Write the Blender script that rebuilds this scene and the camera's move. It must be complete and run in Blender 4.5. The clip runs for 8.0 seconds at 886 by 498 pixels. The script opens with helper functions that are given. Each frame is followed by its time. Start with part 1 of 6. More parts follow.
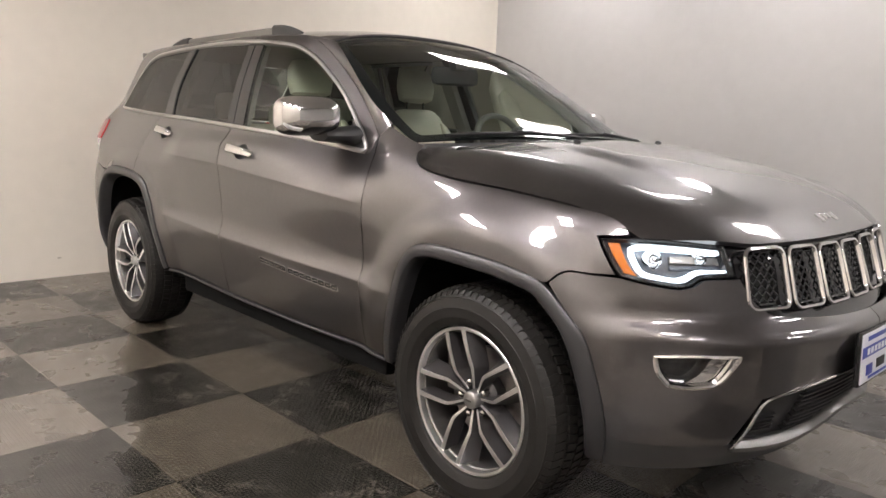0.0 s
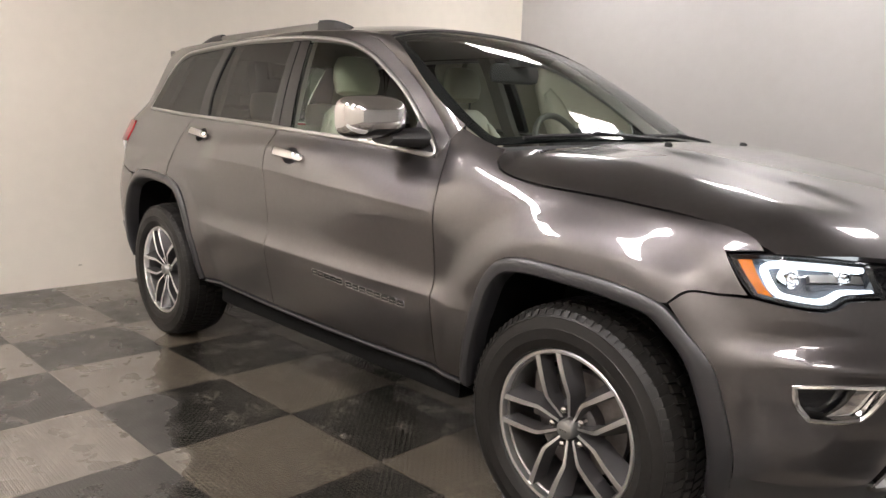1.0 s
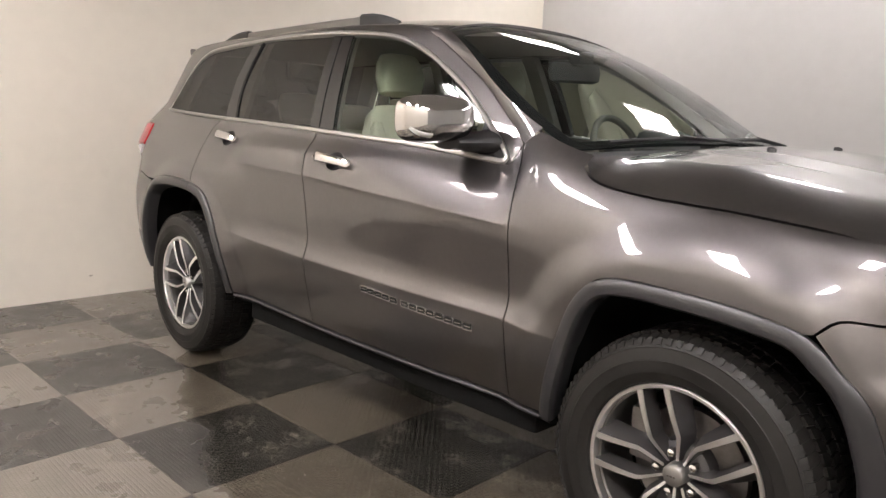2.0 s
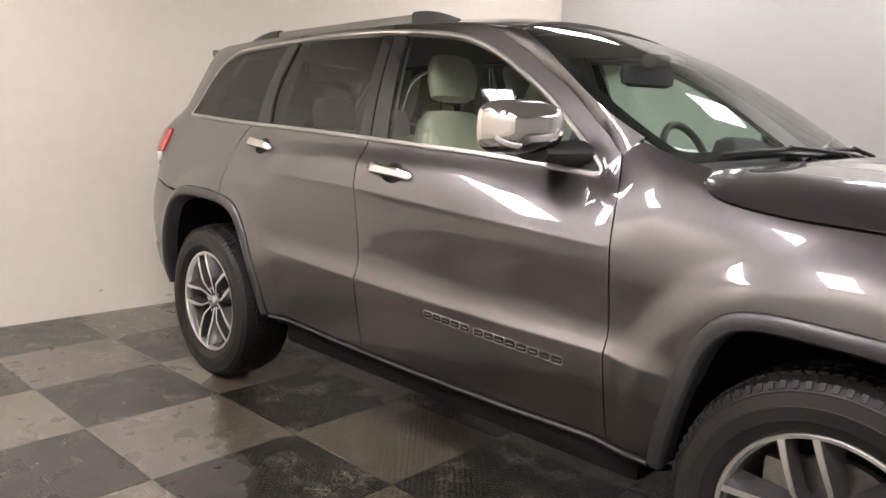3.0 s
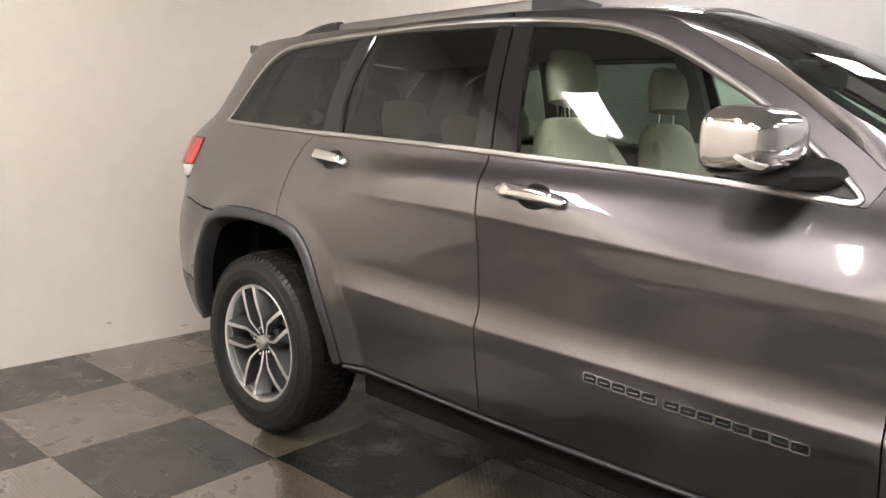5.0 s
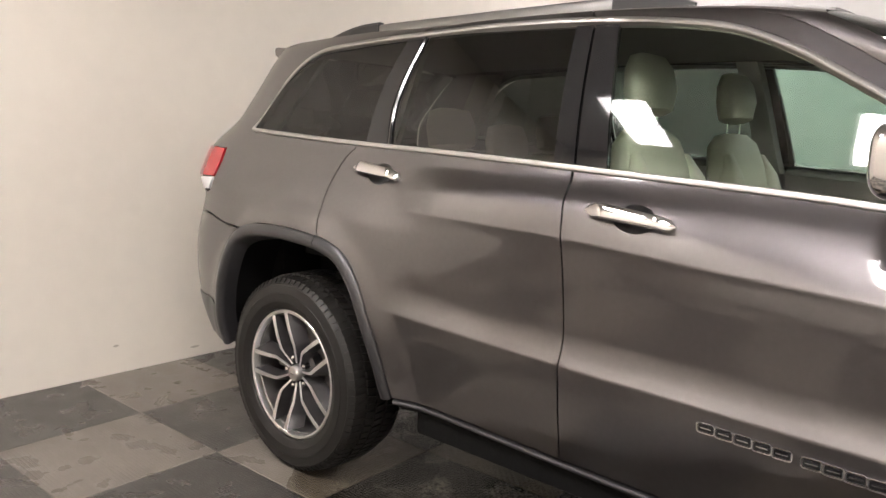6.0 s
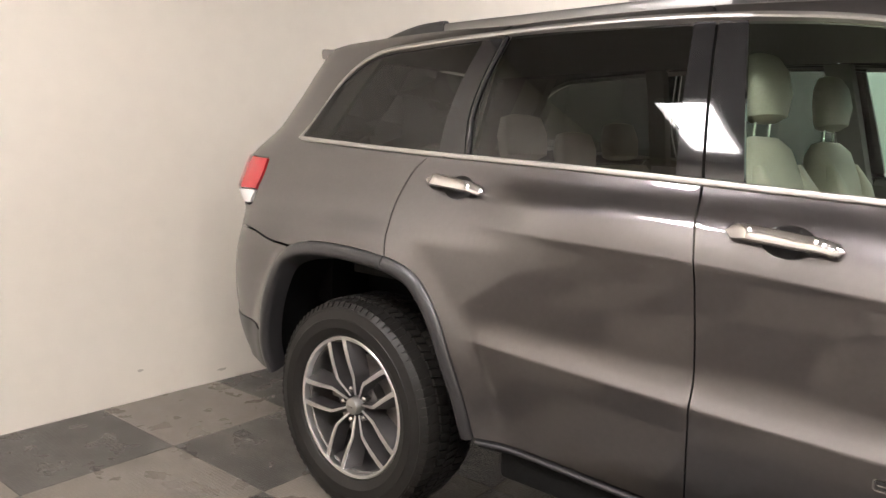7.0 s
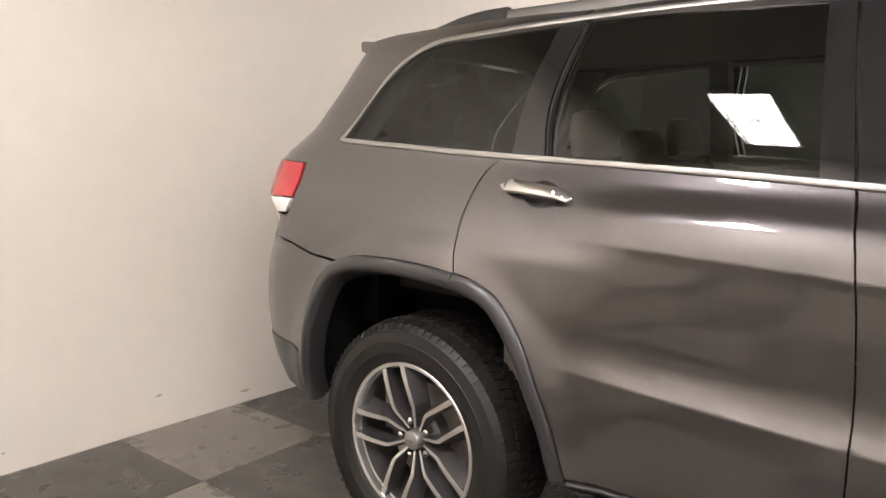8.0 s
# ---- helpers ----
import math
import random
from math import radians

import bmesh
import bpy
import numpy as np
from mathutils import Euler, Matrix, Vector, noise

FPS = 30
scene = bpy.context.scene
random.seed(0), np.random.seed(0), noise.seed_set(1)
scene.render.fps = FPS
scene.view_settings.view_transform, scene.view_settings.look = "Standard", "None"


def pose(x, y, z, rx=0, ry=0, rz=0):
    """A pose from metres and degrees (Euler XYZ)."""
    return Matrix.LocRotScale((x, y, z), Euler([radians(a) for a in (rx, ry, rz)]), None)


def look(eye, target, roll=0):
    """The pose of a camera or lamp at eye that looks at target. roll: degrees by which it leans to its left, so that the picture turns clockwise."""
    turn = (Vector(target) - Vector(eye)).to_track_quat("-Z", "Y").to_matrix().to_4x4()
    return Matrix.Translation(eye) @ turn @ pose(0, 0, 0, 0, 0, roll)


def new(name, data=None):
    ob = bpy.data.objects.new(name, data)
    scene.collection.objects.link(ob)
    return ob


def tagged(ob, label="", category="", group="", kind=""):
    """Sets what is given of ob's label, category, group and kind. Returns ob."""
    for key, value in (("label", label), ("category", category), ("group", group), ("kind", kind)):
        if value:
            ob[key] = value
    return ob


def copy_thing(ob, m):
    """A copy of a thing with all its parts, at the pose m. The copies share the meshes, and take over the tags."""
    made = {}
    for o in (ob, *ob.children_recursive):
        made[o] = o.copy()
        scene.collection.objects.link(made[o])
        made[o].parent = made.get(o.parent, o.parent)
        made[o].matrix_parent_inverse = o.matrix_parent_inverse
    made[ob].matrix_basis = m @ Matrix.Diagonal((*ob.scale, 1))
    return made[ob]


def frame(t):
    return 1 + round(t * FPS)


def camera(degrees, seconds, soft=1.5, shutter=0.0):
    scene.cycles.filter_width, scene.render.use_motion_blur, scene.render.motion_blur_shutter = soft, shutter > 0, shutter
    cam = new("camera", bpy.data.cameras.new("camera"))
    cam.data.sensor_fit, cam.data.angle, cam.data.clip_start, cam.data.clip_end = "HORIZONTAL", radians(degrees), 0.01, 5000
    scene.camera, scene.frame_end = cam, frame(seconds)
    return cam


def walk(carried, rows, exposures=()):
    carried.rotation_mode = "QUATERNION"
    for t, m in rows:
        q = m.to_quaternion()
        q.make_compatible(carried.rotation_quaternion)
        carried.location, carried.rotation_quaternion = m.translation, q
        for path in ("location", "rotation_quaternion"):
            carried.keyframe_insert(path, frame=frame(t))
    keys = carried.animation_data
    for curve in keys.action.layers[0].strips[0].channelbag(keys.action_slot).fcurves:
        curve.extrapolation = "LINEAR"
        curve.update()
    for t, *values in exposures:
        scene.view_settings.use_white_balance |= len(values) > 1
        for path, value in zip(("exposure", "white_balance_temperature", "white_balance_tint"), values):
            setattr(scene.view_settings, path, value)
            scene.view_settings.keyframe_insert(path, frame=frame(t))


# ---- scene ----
# ---------------------------------------------------------------- camera and walk
cam = camera(61.9, 8.0)
PATH = [
    (0, (3.08, -2.602, 1.303), (1.655, -1.242, 0.96), 2.1),
    (0.5, (2.898, -2.626, 1.301), (1.472, -1.266, 0.956), 1.9),
    (1, (2.719, -2.645, 1.302), (1.295, -1.284, 0.956), 1.9),
    (1.5, (2.532, -2.627, 1.289), (1.11, -1.263, 0.946), 1.9),
    (3, (1.939, -2.651, 1.296), (0.543, -1.257, 0.968), 2.0),
    (3.5, (1.734, -2.634, 1.284), (0.354, -1.224, 0.958), 2.0),
    (4, (1.536, -2.622, 1.299), (0.174, -1.193, 0.978), 2.1),
    (4.5, (1.348, -2.625, 1.296), (-0.001, -1.184, 0.977), 2.0),
    (6, (0.779, -2.6, 1.317), (-0.524, -1.114, 1.012), 2.0),
    (6.5, (0.605, -2.589, 1.313), (-0.689, -1.092, 1.019), 2.0),
    (7, (0.388, -2.6, 1.317), (-0.897, -1.094, 1.029), 1.9),
    (7.5, (0.206, -2.586, 1.31), (-1.06, -1.065, 1.02), 1.5),
    (8, (0.016, -2.545, 1.315), (-1.246, -1.021, 1.026), 1.1),
]
walk(cam, [(t, look(eye, target, roll)) for t, eye, target, roll in PATH], exposures=[(0.0, -0.06), (3.0, 0.03), (6.0, 0.12), (8.0, 0.18)])

# ---------------------------------------------------------------- world and light levels
ROOM_X0, ROOM_X1, ROOM_Y0, ROOM_Y1, ROOM_H = -3.02, 9.6, -4.5, 3.96, 3.7
TUBE_POWER, OLD_TUBE_POWER = 74.0, 33.0
world = bpy.data.worlds.new("world")
scene.world = world
world.use_nodes = True
world.node_tree.nodes["Background"].inputs[0].default_value = (0.02, 0.02, 0.02, 1)

# ---------------------------------------------------------------- materials


def material(name, color, rough=0.5, metal=0.0, coat=0.0, coat_rough=0.03, grain=0.0, grain_scale=60.0, bump=0.0, bump_scale=80.0,
             rough_var=0.0, spec=0.5, coat_ior=1.5, emit=None, emit_power=0.0):
    """A node material with colour grain at two scales, uneven gloss and fine relief."""
    m = bpy.data.materials.new(name)
    m.use_nodes = True
    nt = m.node_tree
    b = nt.nodes["Principled BSDF"]
    b.inputs["Base Color"].default_value = (*color, 1)
    b.inputs["Roughness"].default_value = rough
    b.inputs["Metallic"].default_value = metal
    b.inputs["Coat Weight"].default_value = coat
    b.inputs["Coat Roughness"].default_value = coat_rough
    b.inputs["Coat IOR"].default_value = coat_ior
    b.inputs["Specular IOR Level"].default_value = spec
    if emit:
        b.inputs["Emission Color"].default_value = (*emit, 1)
        b.inputs["Emission Strength"].default_value = emit_power
    tc = nt.nodes.new("ShaderNodeTexCoord")
    if grain > 0:
        n1 = nt.nodes.new("ShaderNodeTexNoise")
        n1.inputs["Scale"].default_value = grain_scale
        n1.inputs["Detail"].default_value = 6
        n2 = nt.nodes.new("ShaderNodeTexNoise")
        n2.inputs["Scale"].default_value = grain_scale / 14
        n2.inputs["Detail"].default_value = 3
        add = nt.nodes.new("ShaderNodeMath")
        add.operation = "ADD"
        mr = nt.nodes.new("ShaderNodeMapRange")
        mr.inputs["From Min"].default_value, mr.inputs["From Max"].default_value = 0.6, 1.4
        mr.inputs["To Min"].default_value, mr.inputs["To Max"].default_value = 1 - grain, 1 + grain
        mul = nt.nodes.new("ShaderNodeMix")
        mul.data_type, mul.blend_type = "RGBA", "MULTIPLY"
        mul.inputs["Factor"].default_value = 1
        mul.inputs["A"].default_value = (*color, 1)
        for n in (n1, n2):
            nt.links.new(tc.outputs["Object"], n.inputs["Vector"])
        nt.links.new(n1.outputs["Fac"], add.inputs[0])
        nt.links.new(n2.outputs["Fac"], add.inputs[1])
        nt.links.new(add.outputs[0], mr.inputs["Value"])
        nt.links.new(mr.outputs["Result"], mul.inputs["B"])
        nt.links.new(mul.outputs["Result"], b.inputs["Base Color"])
        if rough_var > 0:
            rr = nt.nodes.new("ShaderNodeMapRange")
            rr.inputs["From Min"].default_value, rr.inputs["From Max"].default_value = 0.3, 0.7
            rr.inputs["To Min"].default_value, rr.inputs["To Max"].default_value = rough - rough_var, rough + rough_var
            nt.links.new(n2.outputs["Fac"], rr.inputs["Value"])
            nt.links.new(rr.outputs["Result"], b.inputs["Roughness"])
    if bump > 0:
        nb = nt.nodes.new("ShaderNodeTexNoise")
        nb.inputs["Scale"].default_value = bump_scale
        nb.inputs["Detail"].default_value = 4
        bp = nt.nodes.new("ShaderNodeBump")
        bp.inputs["Strength"].default_value = bump
        bp.inputs["Distance"].default_value = 0.002
        nt.links.new(tc.outputs["Object"], nb.inputs["Vector"])
        nt.links.new(nb.outputs["Fac"], bp.inputs["Height"])
        nt.links.new(bp.outputs["Normal"], b.inputs["Normal"])
    return m


def glass(name, tint, gloss_rough=0.0):
    """Thin pane: tinted see-through with a Fresnel mirror on top."""
    m = bpy.data.materials.new(name)
    m.use_nodes = True
    nt = m.node_tree
    nt.nodes.remove(nt.nodes["Principled BSDF"])
    out = nt.nodes["Material Output"]
    tr = nt.nodes.new("ShaderNodeBsdfTransparent")
    tr.inputs["Color"].default_value = (*tint, 1)
    gl = nt.nodes.new("ShaderNodeBsdfGlossy")
    gl.inputs["Roughness"].default_value = gloss_rough
    fr = nt.nodes.new("ShaderNodeFresnel")
    fr.inputs["IOR"].default_value = 1.55
    mx = nt.nodes.new("ShaderNodeMixShader")
    nt.links.new(fr.outputs[0], mx.inputs["Fac"])
    nt.links.new(tr.outputs[0], mx.inputs[1])
    nt.links.new(gl.outputs[0], mx.inputs[2])
    nt.links.new(mx.outputs[0], out.inputs["Surface"])
    return m


PAINT = material("grey_metallic_paint", (0.092, 0.085, 0.087), rough=0.36, metal=1.0, coat=1.0, coat_rough=0.03, coat_ior=1.9, grain=0.06, grain_scale=900)
FLARE = material("satin_grey_moulding", (0.022, 0.0215, 0.023), rough=0.36, metal=0.0, coat=0.2, coat_rough=0.3, grain=0.06, grain_scale=400)
BLACK = material("black_plastic", (0.013, 0.013, 0.014), rough=0.5, grain=0.15, grain_scale=300, bump=0.1, bump_scale=500)
GLOSSBLACK = material("gloss_black", (0.010, 0.010, 0.011), rough=0.06, spec=0.4, coat=0.25, coat_rough=0.02)
UNDERBLACK = material("matt_black_cladding", (0.008, 0.008, 0.0085), rough=0.6, spec=0.12, grain=0.2, grain_scale=120)
LINER = material("wheel_well_liner", (0.006, 0.006, 0.006), rough=0.8, spec=0.08, grain=0.3, grain_scale=80, bump=0.4, bump_scale=120)
CHROME = material("chrome", (0.70, 0.69, 0.685), rough=0.09, metal=1.0, grain=0.03, grain_scale=200, rough_var=0.03)
SATIN = material("satin_chrome", (0.44, 0.43, 0.415), rough=0.42, metal=1.0, grain=0.04, grain_scale=300, rough_var=0.04)
ALLOY = material("machined_alloy", (0.92, 0.91, 0.90), rough=0.33, metal=1.0, grain=0.06, grain_scale=500, rough_var=0.05)
ALLOYDARK = material("dark_painted_alloy", (0.075, 0.071, 0.072), rough=0.38, metal=0.6, coat=0.5, coat_rough=0.1, grain=0.08, grain_scale=300)
RUBBER = material("tyre_rubber", (0.0125, 0.0115, 0.0105), rough=0.46, grain=0.25, grain_scale=90, bump=0.15, bump_scale=400, rough_var=0.10, spec=0.28)
BARREL = material("grey_rim_barrel", (0.24, 0.232, 0.225), rough=0.36, metal=0.9, grain=0.08, grain_scale=200)
STEEL = material("brake_steel", (0.28, 0.26, 0.25), rough=0.4, metal=0.9, grain=0.2, grain_scale=80)
RAILGREY = material("grey_rail_finish", (0.20, 0.195, 0.19), rough=0.34, metal=0.9, grain=0.05, grain_scale=300)
CLEAR = glass("clear_green_glass", (0.70, 0.87, 0.78))
PRIVACY = glass("privacy_glass", (0.135, 0.150, 0.135))
WINDSHIELD = glass("windshield_glass", (0.80, 0.93, 0.86))
LENS = glass("lamp_lens", (0.92, 0.94, 0.96))
AMBER = material("amber_reflector", (0.52, 0.135, 0.0), rough=0.2, coat=0.3, grain=0.12, grain_scale=400)
RED = material("red_lamp_lens", (0.42, 0.018, 0.025), rough=0.2, coat=0.6, grain=0.08, grain_scale=300)
WHITELENS = material("white_lamp_lens", (0.75, 0.75, 0.74), rough=0.15, coat=0.9, grain=0.05, grain_scale=300)
LED = material("led_light_guide", (0.9, 0.95, 1.0), rough=0.3, emit=(0.86, 0.94, 1.0), emit_power=2.6)
LAMPINNER = material("lamp_inner_bezel", (0.13, 0.14, 0.16), rough=0.3, metal=0.5, grain=0.1, grain_scale=200)
LEATHER = material("beige_leather", (0.50, 0.45, 0.355), rough=0.5, grain=0.08, grain_scale=120, bump=0.2, bump_scale=600)
LEATHERDARK = material("brown_grey_leather", (0.12, 0.11, 0.095), rough=0.5, grain=0.08, grain_scale=120, bump=0.2, bump_scale=600)
DASH = material("dark_dashboard", (0.03, 0.03, 0.03), rough=0.6, grain=0.1, grain_scale=200, bump=0.2, bump_scale=600)
HEADLINER = material("grey_headliner", (0.24, 0.225, 0.205), rough=0.9, grain=0.06, grain_scale=300)
CARPET = material("dark_carpet", (0.04, 0.038, 0.036), rough=0.95, grain=0.2, grain_scale=300)
MIRRORGLASS = material("mirror_glass", (0.9, 0.9, 0.9), rough=0.01, metal=1.0)
PLATEWHITE = material("plate_white", (0.75, 0.76, 0.80), rough=0.35, grain=0.04, grain_scale=200)
PLATEBLUE = material("plate_blue", (0.03, 0.05, 0.32), rough=0.35, grain=0.05, grain_scale=200)
TUBE = material("fluorescent_tube", (0.9, 0.9, 0.9), rough=0.4, emit=(1.01, 0.95, 0.945), emit_power=TUBE_POWER)
OLD_TUBE = material("aged_fluorescent_tube", (0.9, 0.9, 0.9), rough=0.4, emit=(1.0, 0.955, 0.95), emit_power=OLD_TUBE_POWER)
FIXTURE = material("white_enamel_fixture", (0.78, 0.77, 0.75), rough=0.35, grain=0.03, grain_scale=100)

# ---------------------------------------------------------------- building helpers


def link(name, me, mat, parent=None, label=""):
    ob = new(name, me)
    if mat is not None and not me.materials:
        me.materials.append(mat)
    if parent is not None:
        ob.parent = parent
    if label:
        tagged(ob, label)
    return ob


def part(name, bm, mat, parent, label="", smooth=True, angle=35):
    """Links a bmesh as one mesh object under its thing or part."""
    bmesh.ops.recalc_face_normals(bm, faces=bm.faces)
    me = bpy.data.meshes.new(name)
    bm.to_mesh(me)
    bm.free()
    if smooth:
        me.shade_smooth()
        me.set_sharp_from_angle(angle=radians(angle))
    return link(name, me, mat, parent, label)


def box(bm, cx, cy, cz, sx, sy, sz, bevel=0.0, m=None, seg=2):
    """Adds a bevelled box to bm."""
    r = bmesh.ops.create_cube(bm, size=1.0, matrix=Matrix.Diagonal((sx, sy, sz, 1)))
    vs = r["verts"]
    if bevel > 0:
        es = list({e for v in vs for e in v.link_edges})
        rb = bmesh.ops.bevel(bm, geom=es, offset=bevel, segments=seg, affect="EDGES", profile=0.7)
        vs = list({v for f in rb["faces"] for v in f.verts} | {v for v in vs if v.is_valid})
        seen, stack = set(vs), list(vs)
        while stack:
            v = stack.pop()
            for e in v.link_edges:
                o = e.other_vert(v)
                if o not in seen:
                    seen.add(o)
                    stack.append(o)
        vs = list(seen)
    t = Matrix.Translation((cx, cy, cz))
    bmesh.ops.transform(bm, matrix=t @ m if m is not None else t, verts=vs)
    return vs


def tube(bm, points, radius, seg=8, closed=False, flat=1.0):
    """Adds a round bar along points to bm."""
    pts = [Vector(p) for p in points]
    n = len(pts)
    rings = []
    for i, p in enumerate(pts):
        a = pts[(i - 1) % n] if closed or i > 0 else p
        b = pts[(i + 1) % n] if closed or i < n - 1 else p
        d = (b - a).normalized()
        side = d.cross(Vector((0, 0, 1)))
        if side.length < 1e-3:
            side = d.cross(Vector((1, 0, 0)))
        side.normalize()
        up = side.cross(d)
        r = radius[i] if isinstance(radius, (list, tuple)) else radius
        rings.append([bm.verts.new(p + side * (math.cos(k * 2 * math.pi / seg) * r) + up * (math.sin(k * 2 * math.pi / seg) * r * flat)) for k in range(seg)])
    for i in range(n if closed else n - 1):
        for k in range(seg):
            bm.faces.new((rings[i][k], rings[i][(k + 1) % seg], rings[(i + 1) % n][(k + 1) % seg], rings[(i + 1) % n][k]))
    if not closed:
        bm.faces.new(rings[0][::-1])
        bm.faces.new(rings[-1])


def revolve(bm, profile, seg=64, closed=False):
    """Adds a body turned about the y axis; profile: (radius, y)."""
    rings = []
    for k in range(seg):
        a = 2 * math.pi * k / seg
        rings.append([bm.verts.new((r * math.cos(a), y, r * math.sin(a))) for r, y in profile])
    m = len(profile)
    for k in range(seg):
        for j in range(m if closed else m - 1):
            bm.faces.new((rings[k][j], rings[k][(j + 1) % m], rings[(k + 1) % seg][(j + 1) % m], rings[(k + 1) % seg][j]))


def loft(bm, rings, closed=True, caps=True):
    """Adds a skin over rings of points."""
    vs = [[bm.verts.new(p) for p in ring] for ring in rings]
    m = len(vs[0])
    for a, b in zip(vs, vs[1:]):
        for k in range(m if closed else m - 1):
            bm.faces.new((a[k], a[(k + 1) % m], b[(k + 1) % m], b[k]))
    if caps and closed:
        bm.faces.new(vs[0][::-1])
        bm.faces.new(vs[-1])


def spline(keys, closed=False, step=0.02):
    """Dense points of a smooth line through keys; a key with a third value is a sharp corner."""
    pts = [np.array(k[:2], float) for k in keys]
    corner = [len(k) > 2 for k in keys]
    n = len(pts)
    out = []
    for i in range(n if closed else n - 1):
        p1, p2 = pts[i], pts[(i + 1) % n]
        ends = not closed
        p0 = p1 + (p1 - p2) if corner[i] or (ends and i == 0) else pts[i - 1]
        p3 = p2 + (p2 - p1) if corner[(i + 1) % n] or (ends and i == n - 2) else pts[(i + 2) % n]
        d01, d12, d23 = (max(np.linalg.norm(b - a), 1e-6) ** 0.5 for a, b in ((p0, p1), (p1, p2), (p2, p3)))
        m1 = d12 * ((p1 - p0) / d01 - (p2 - p0) / (d01 + d12) + (p2 - p1) / d12)
        m2 = d12 * ((p2 - p1) / d12 - (p3 - p1) / (d12 + d23) + (p3 - p2) / d23)
        k = max(1, int(round(np.linalg.norm(p2 - p1) / step)))
        for j in range(k):
            t = j / k
            out.append((2 * t ** 3 - 3 * t * t + 1) * p1 + (t ** 3 - 2 * t * t + t) * m1 + (3 * t * t - 2 * t ** 3) * p2 + (t ** 3 - t * t) * m2)
    if not closed:
        out.append(pts[-1])
    return np.array(out)


def inset(poly, d):
    """The closed outline moved inwards by d."""
    a, b = np.roll(poly, 1, 0), np.roll(poly, -1, 0)
    t = b - a
    t /= np.maximum(np.linalg.norm(t, axis=1, keepdims=True), 1e-9)
    area = np.sum(poly[:, 0] * b[:, 1] - b[:, 0] * poly[:, 1])
    nrm = np.stack([-t[:, 1], t[:, 0]], 1) * (1 if area > 0 else -1)
    return poly + nrm * d


def inside(poly, q):
    x, y = q[:, 0], q[:, 1]
    r = np.zeros(len(q), bool)
    for (x1, y1), (x2, y2) in zip(poly, np.roll(poly, -1, 0)):
        if y1 != y2:
            r ^= ((y1 > y) != (y2 > y)) & (x < (x2 - x1) * (y - y1) / (y2 - y1) + x1)
    return r


def near_edge(poly, q):
    a, b = poly, np.roll(poly, -1, 0)
    best = np.full(len(q), 9.0)
    for p1, p2 in zip(a, b):
        d = p2 - p1
        t = np.clip(((q - p1) @ d) / max(d @ d, 1e-12), 0, 1)
        best = np.minimum(best, np.linalg.norm(q - p1 - t[:, None] * d, axis=1))
    return best


def normals_of(surf, uv, out):
    e = 0.003
    du = surf(uv[:, 0] + e, uv[:, 1]) - surf(uv[:, 0] - e, uv[:, 1])
    dv = surf(uv[:, 0], uv[:, 1] + e) - surf(uv[:, 0], uv[:, 1] - e)
    n = np.cross(du, dv)
    n /= np.maximum(np.linalg.norm(n, axis=1, keepdims=True), 1e-9)
    s = np.sign(n @ np.array(out, float))
    s[s == 0] = 1
    return n * (1 if s.mean() >= 0 else -1)


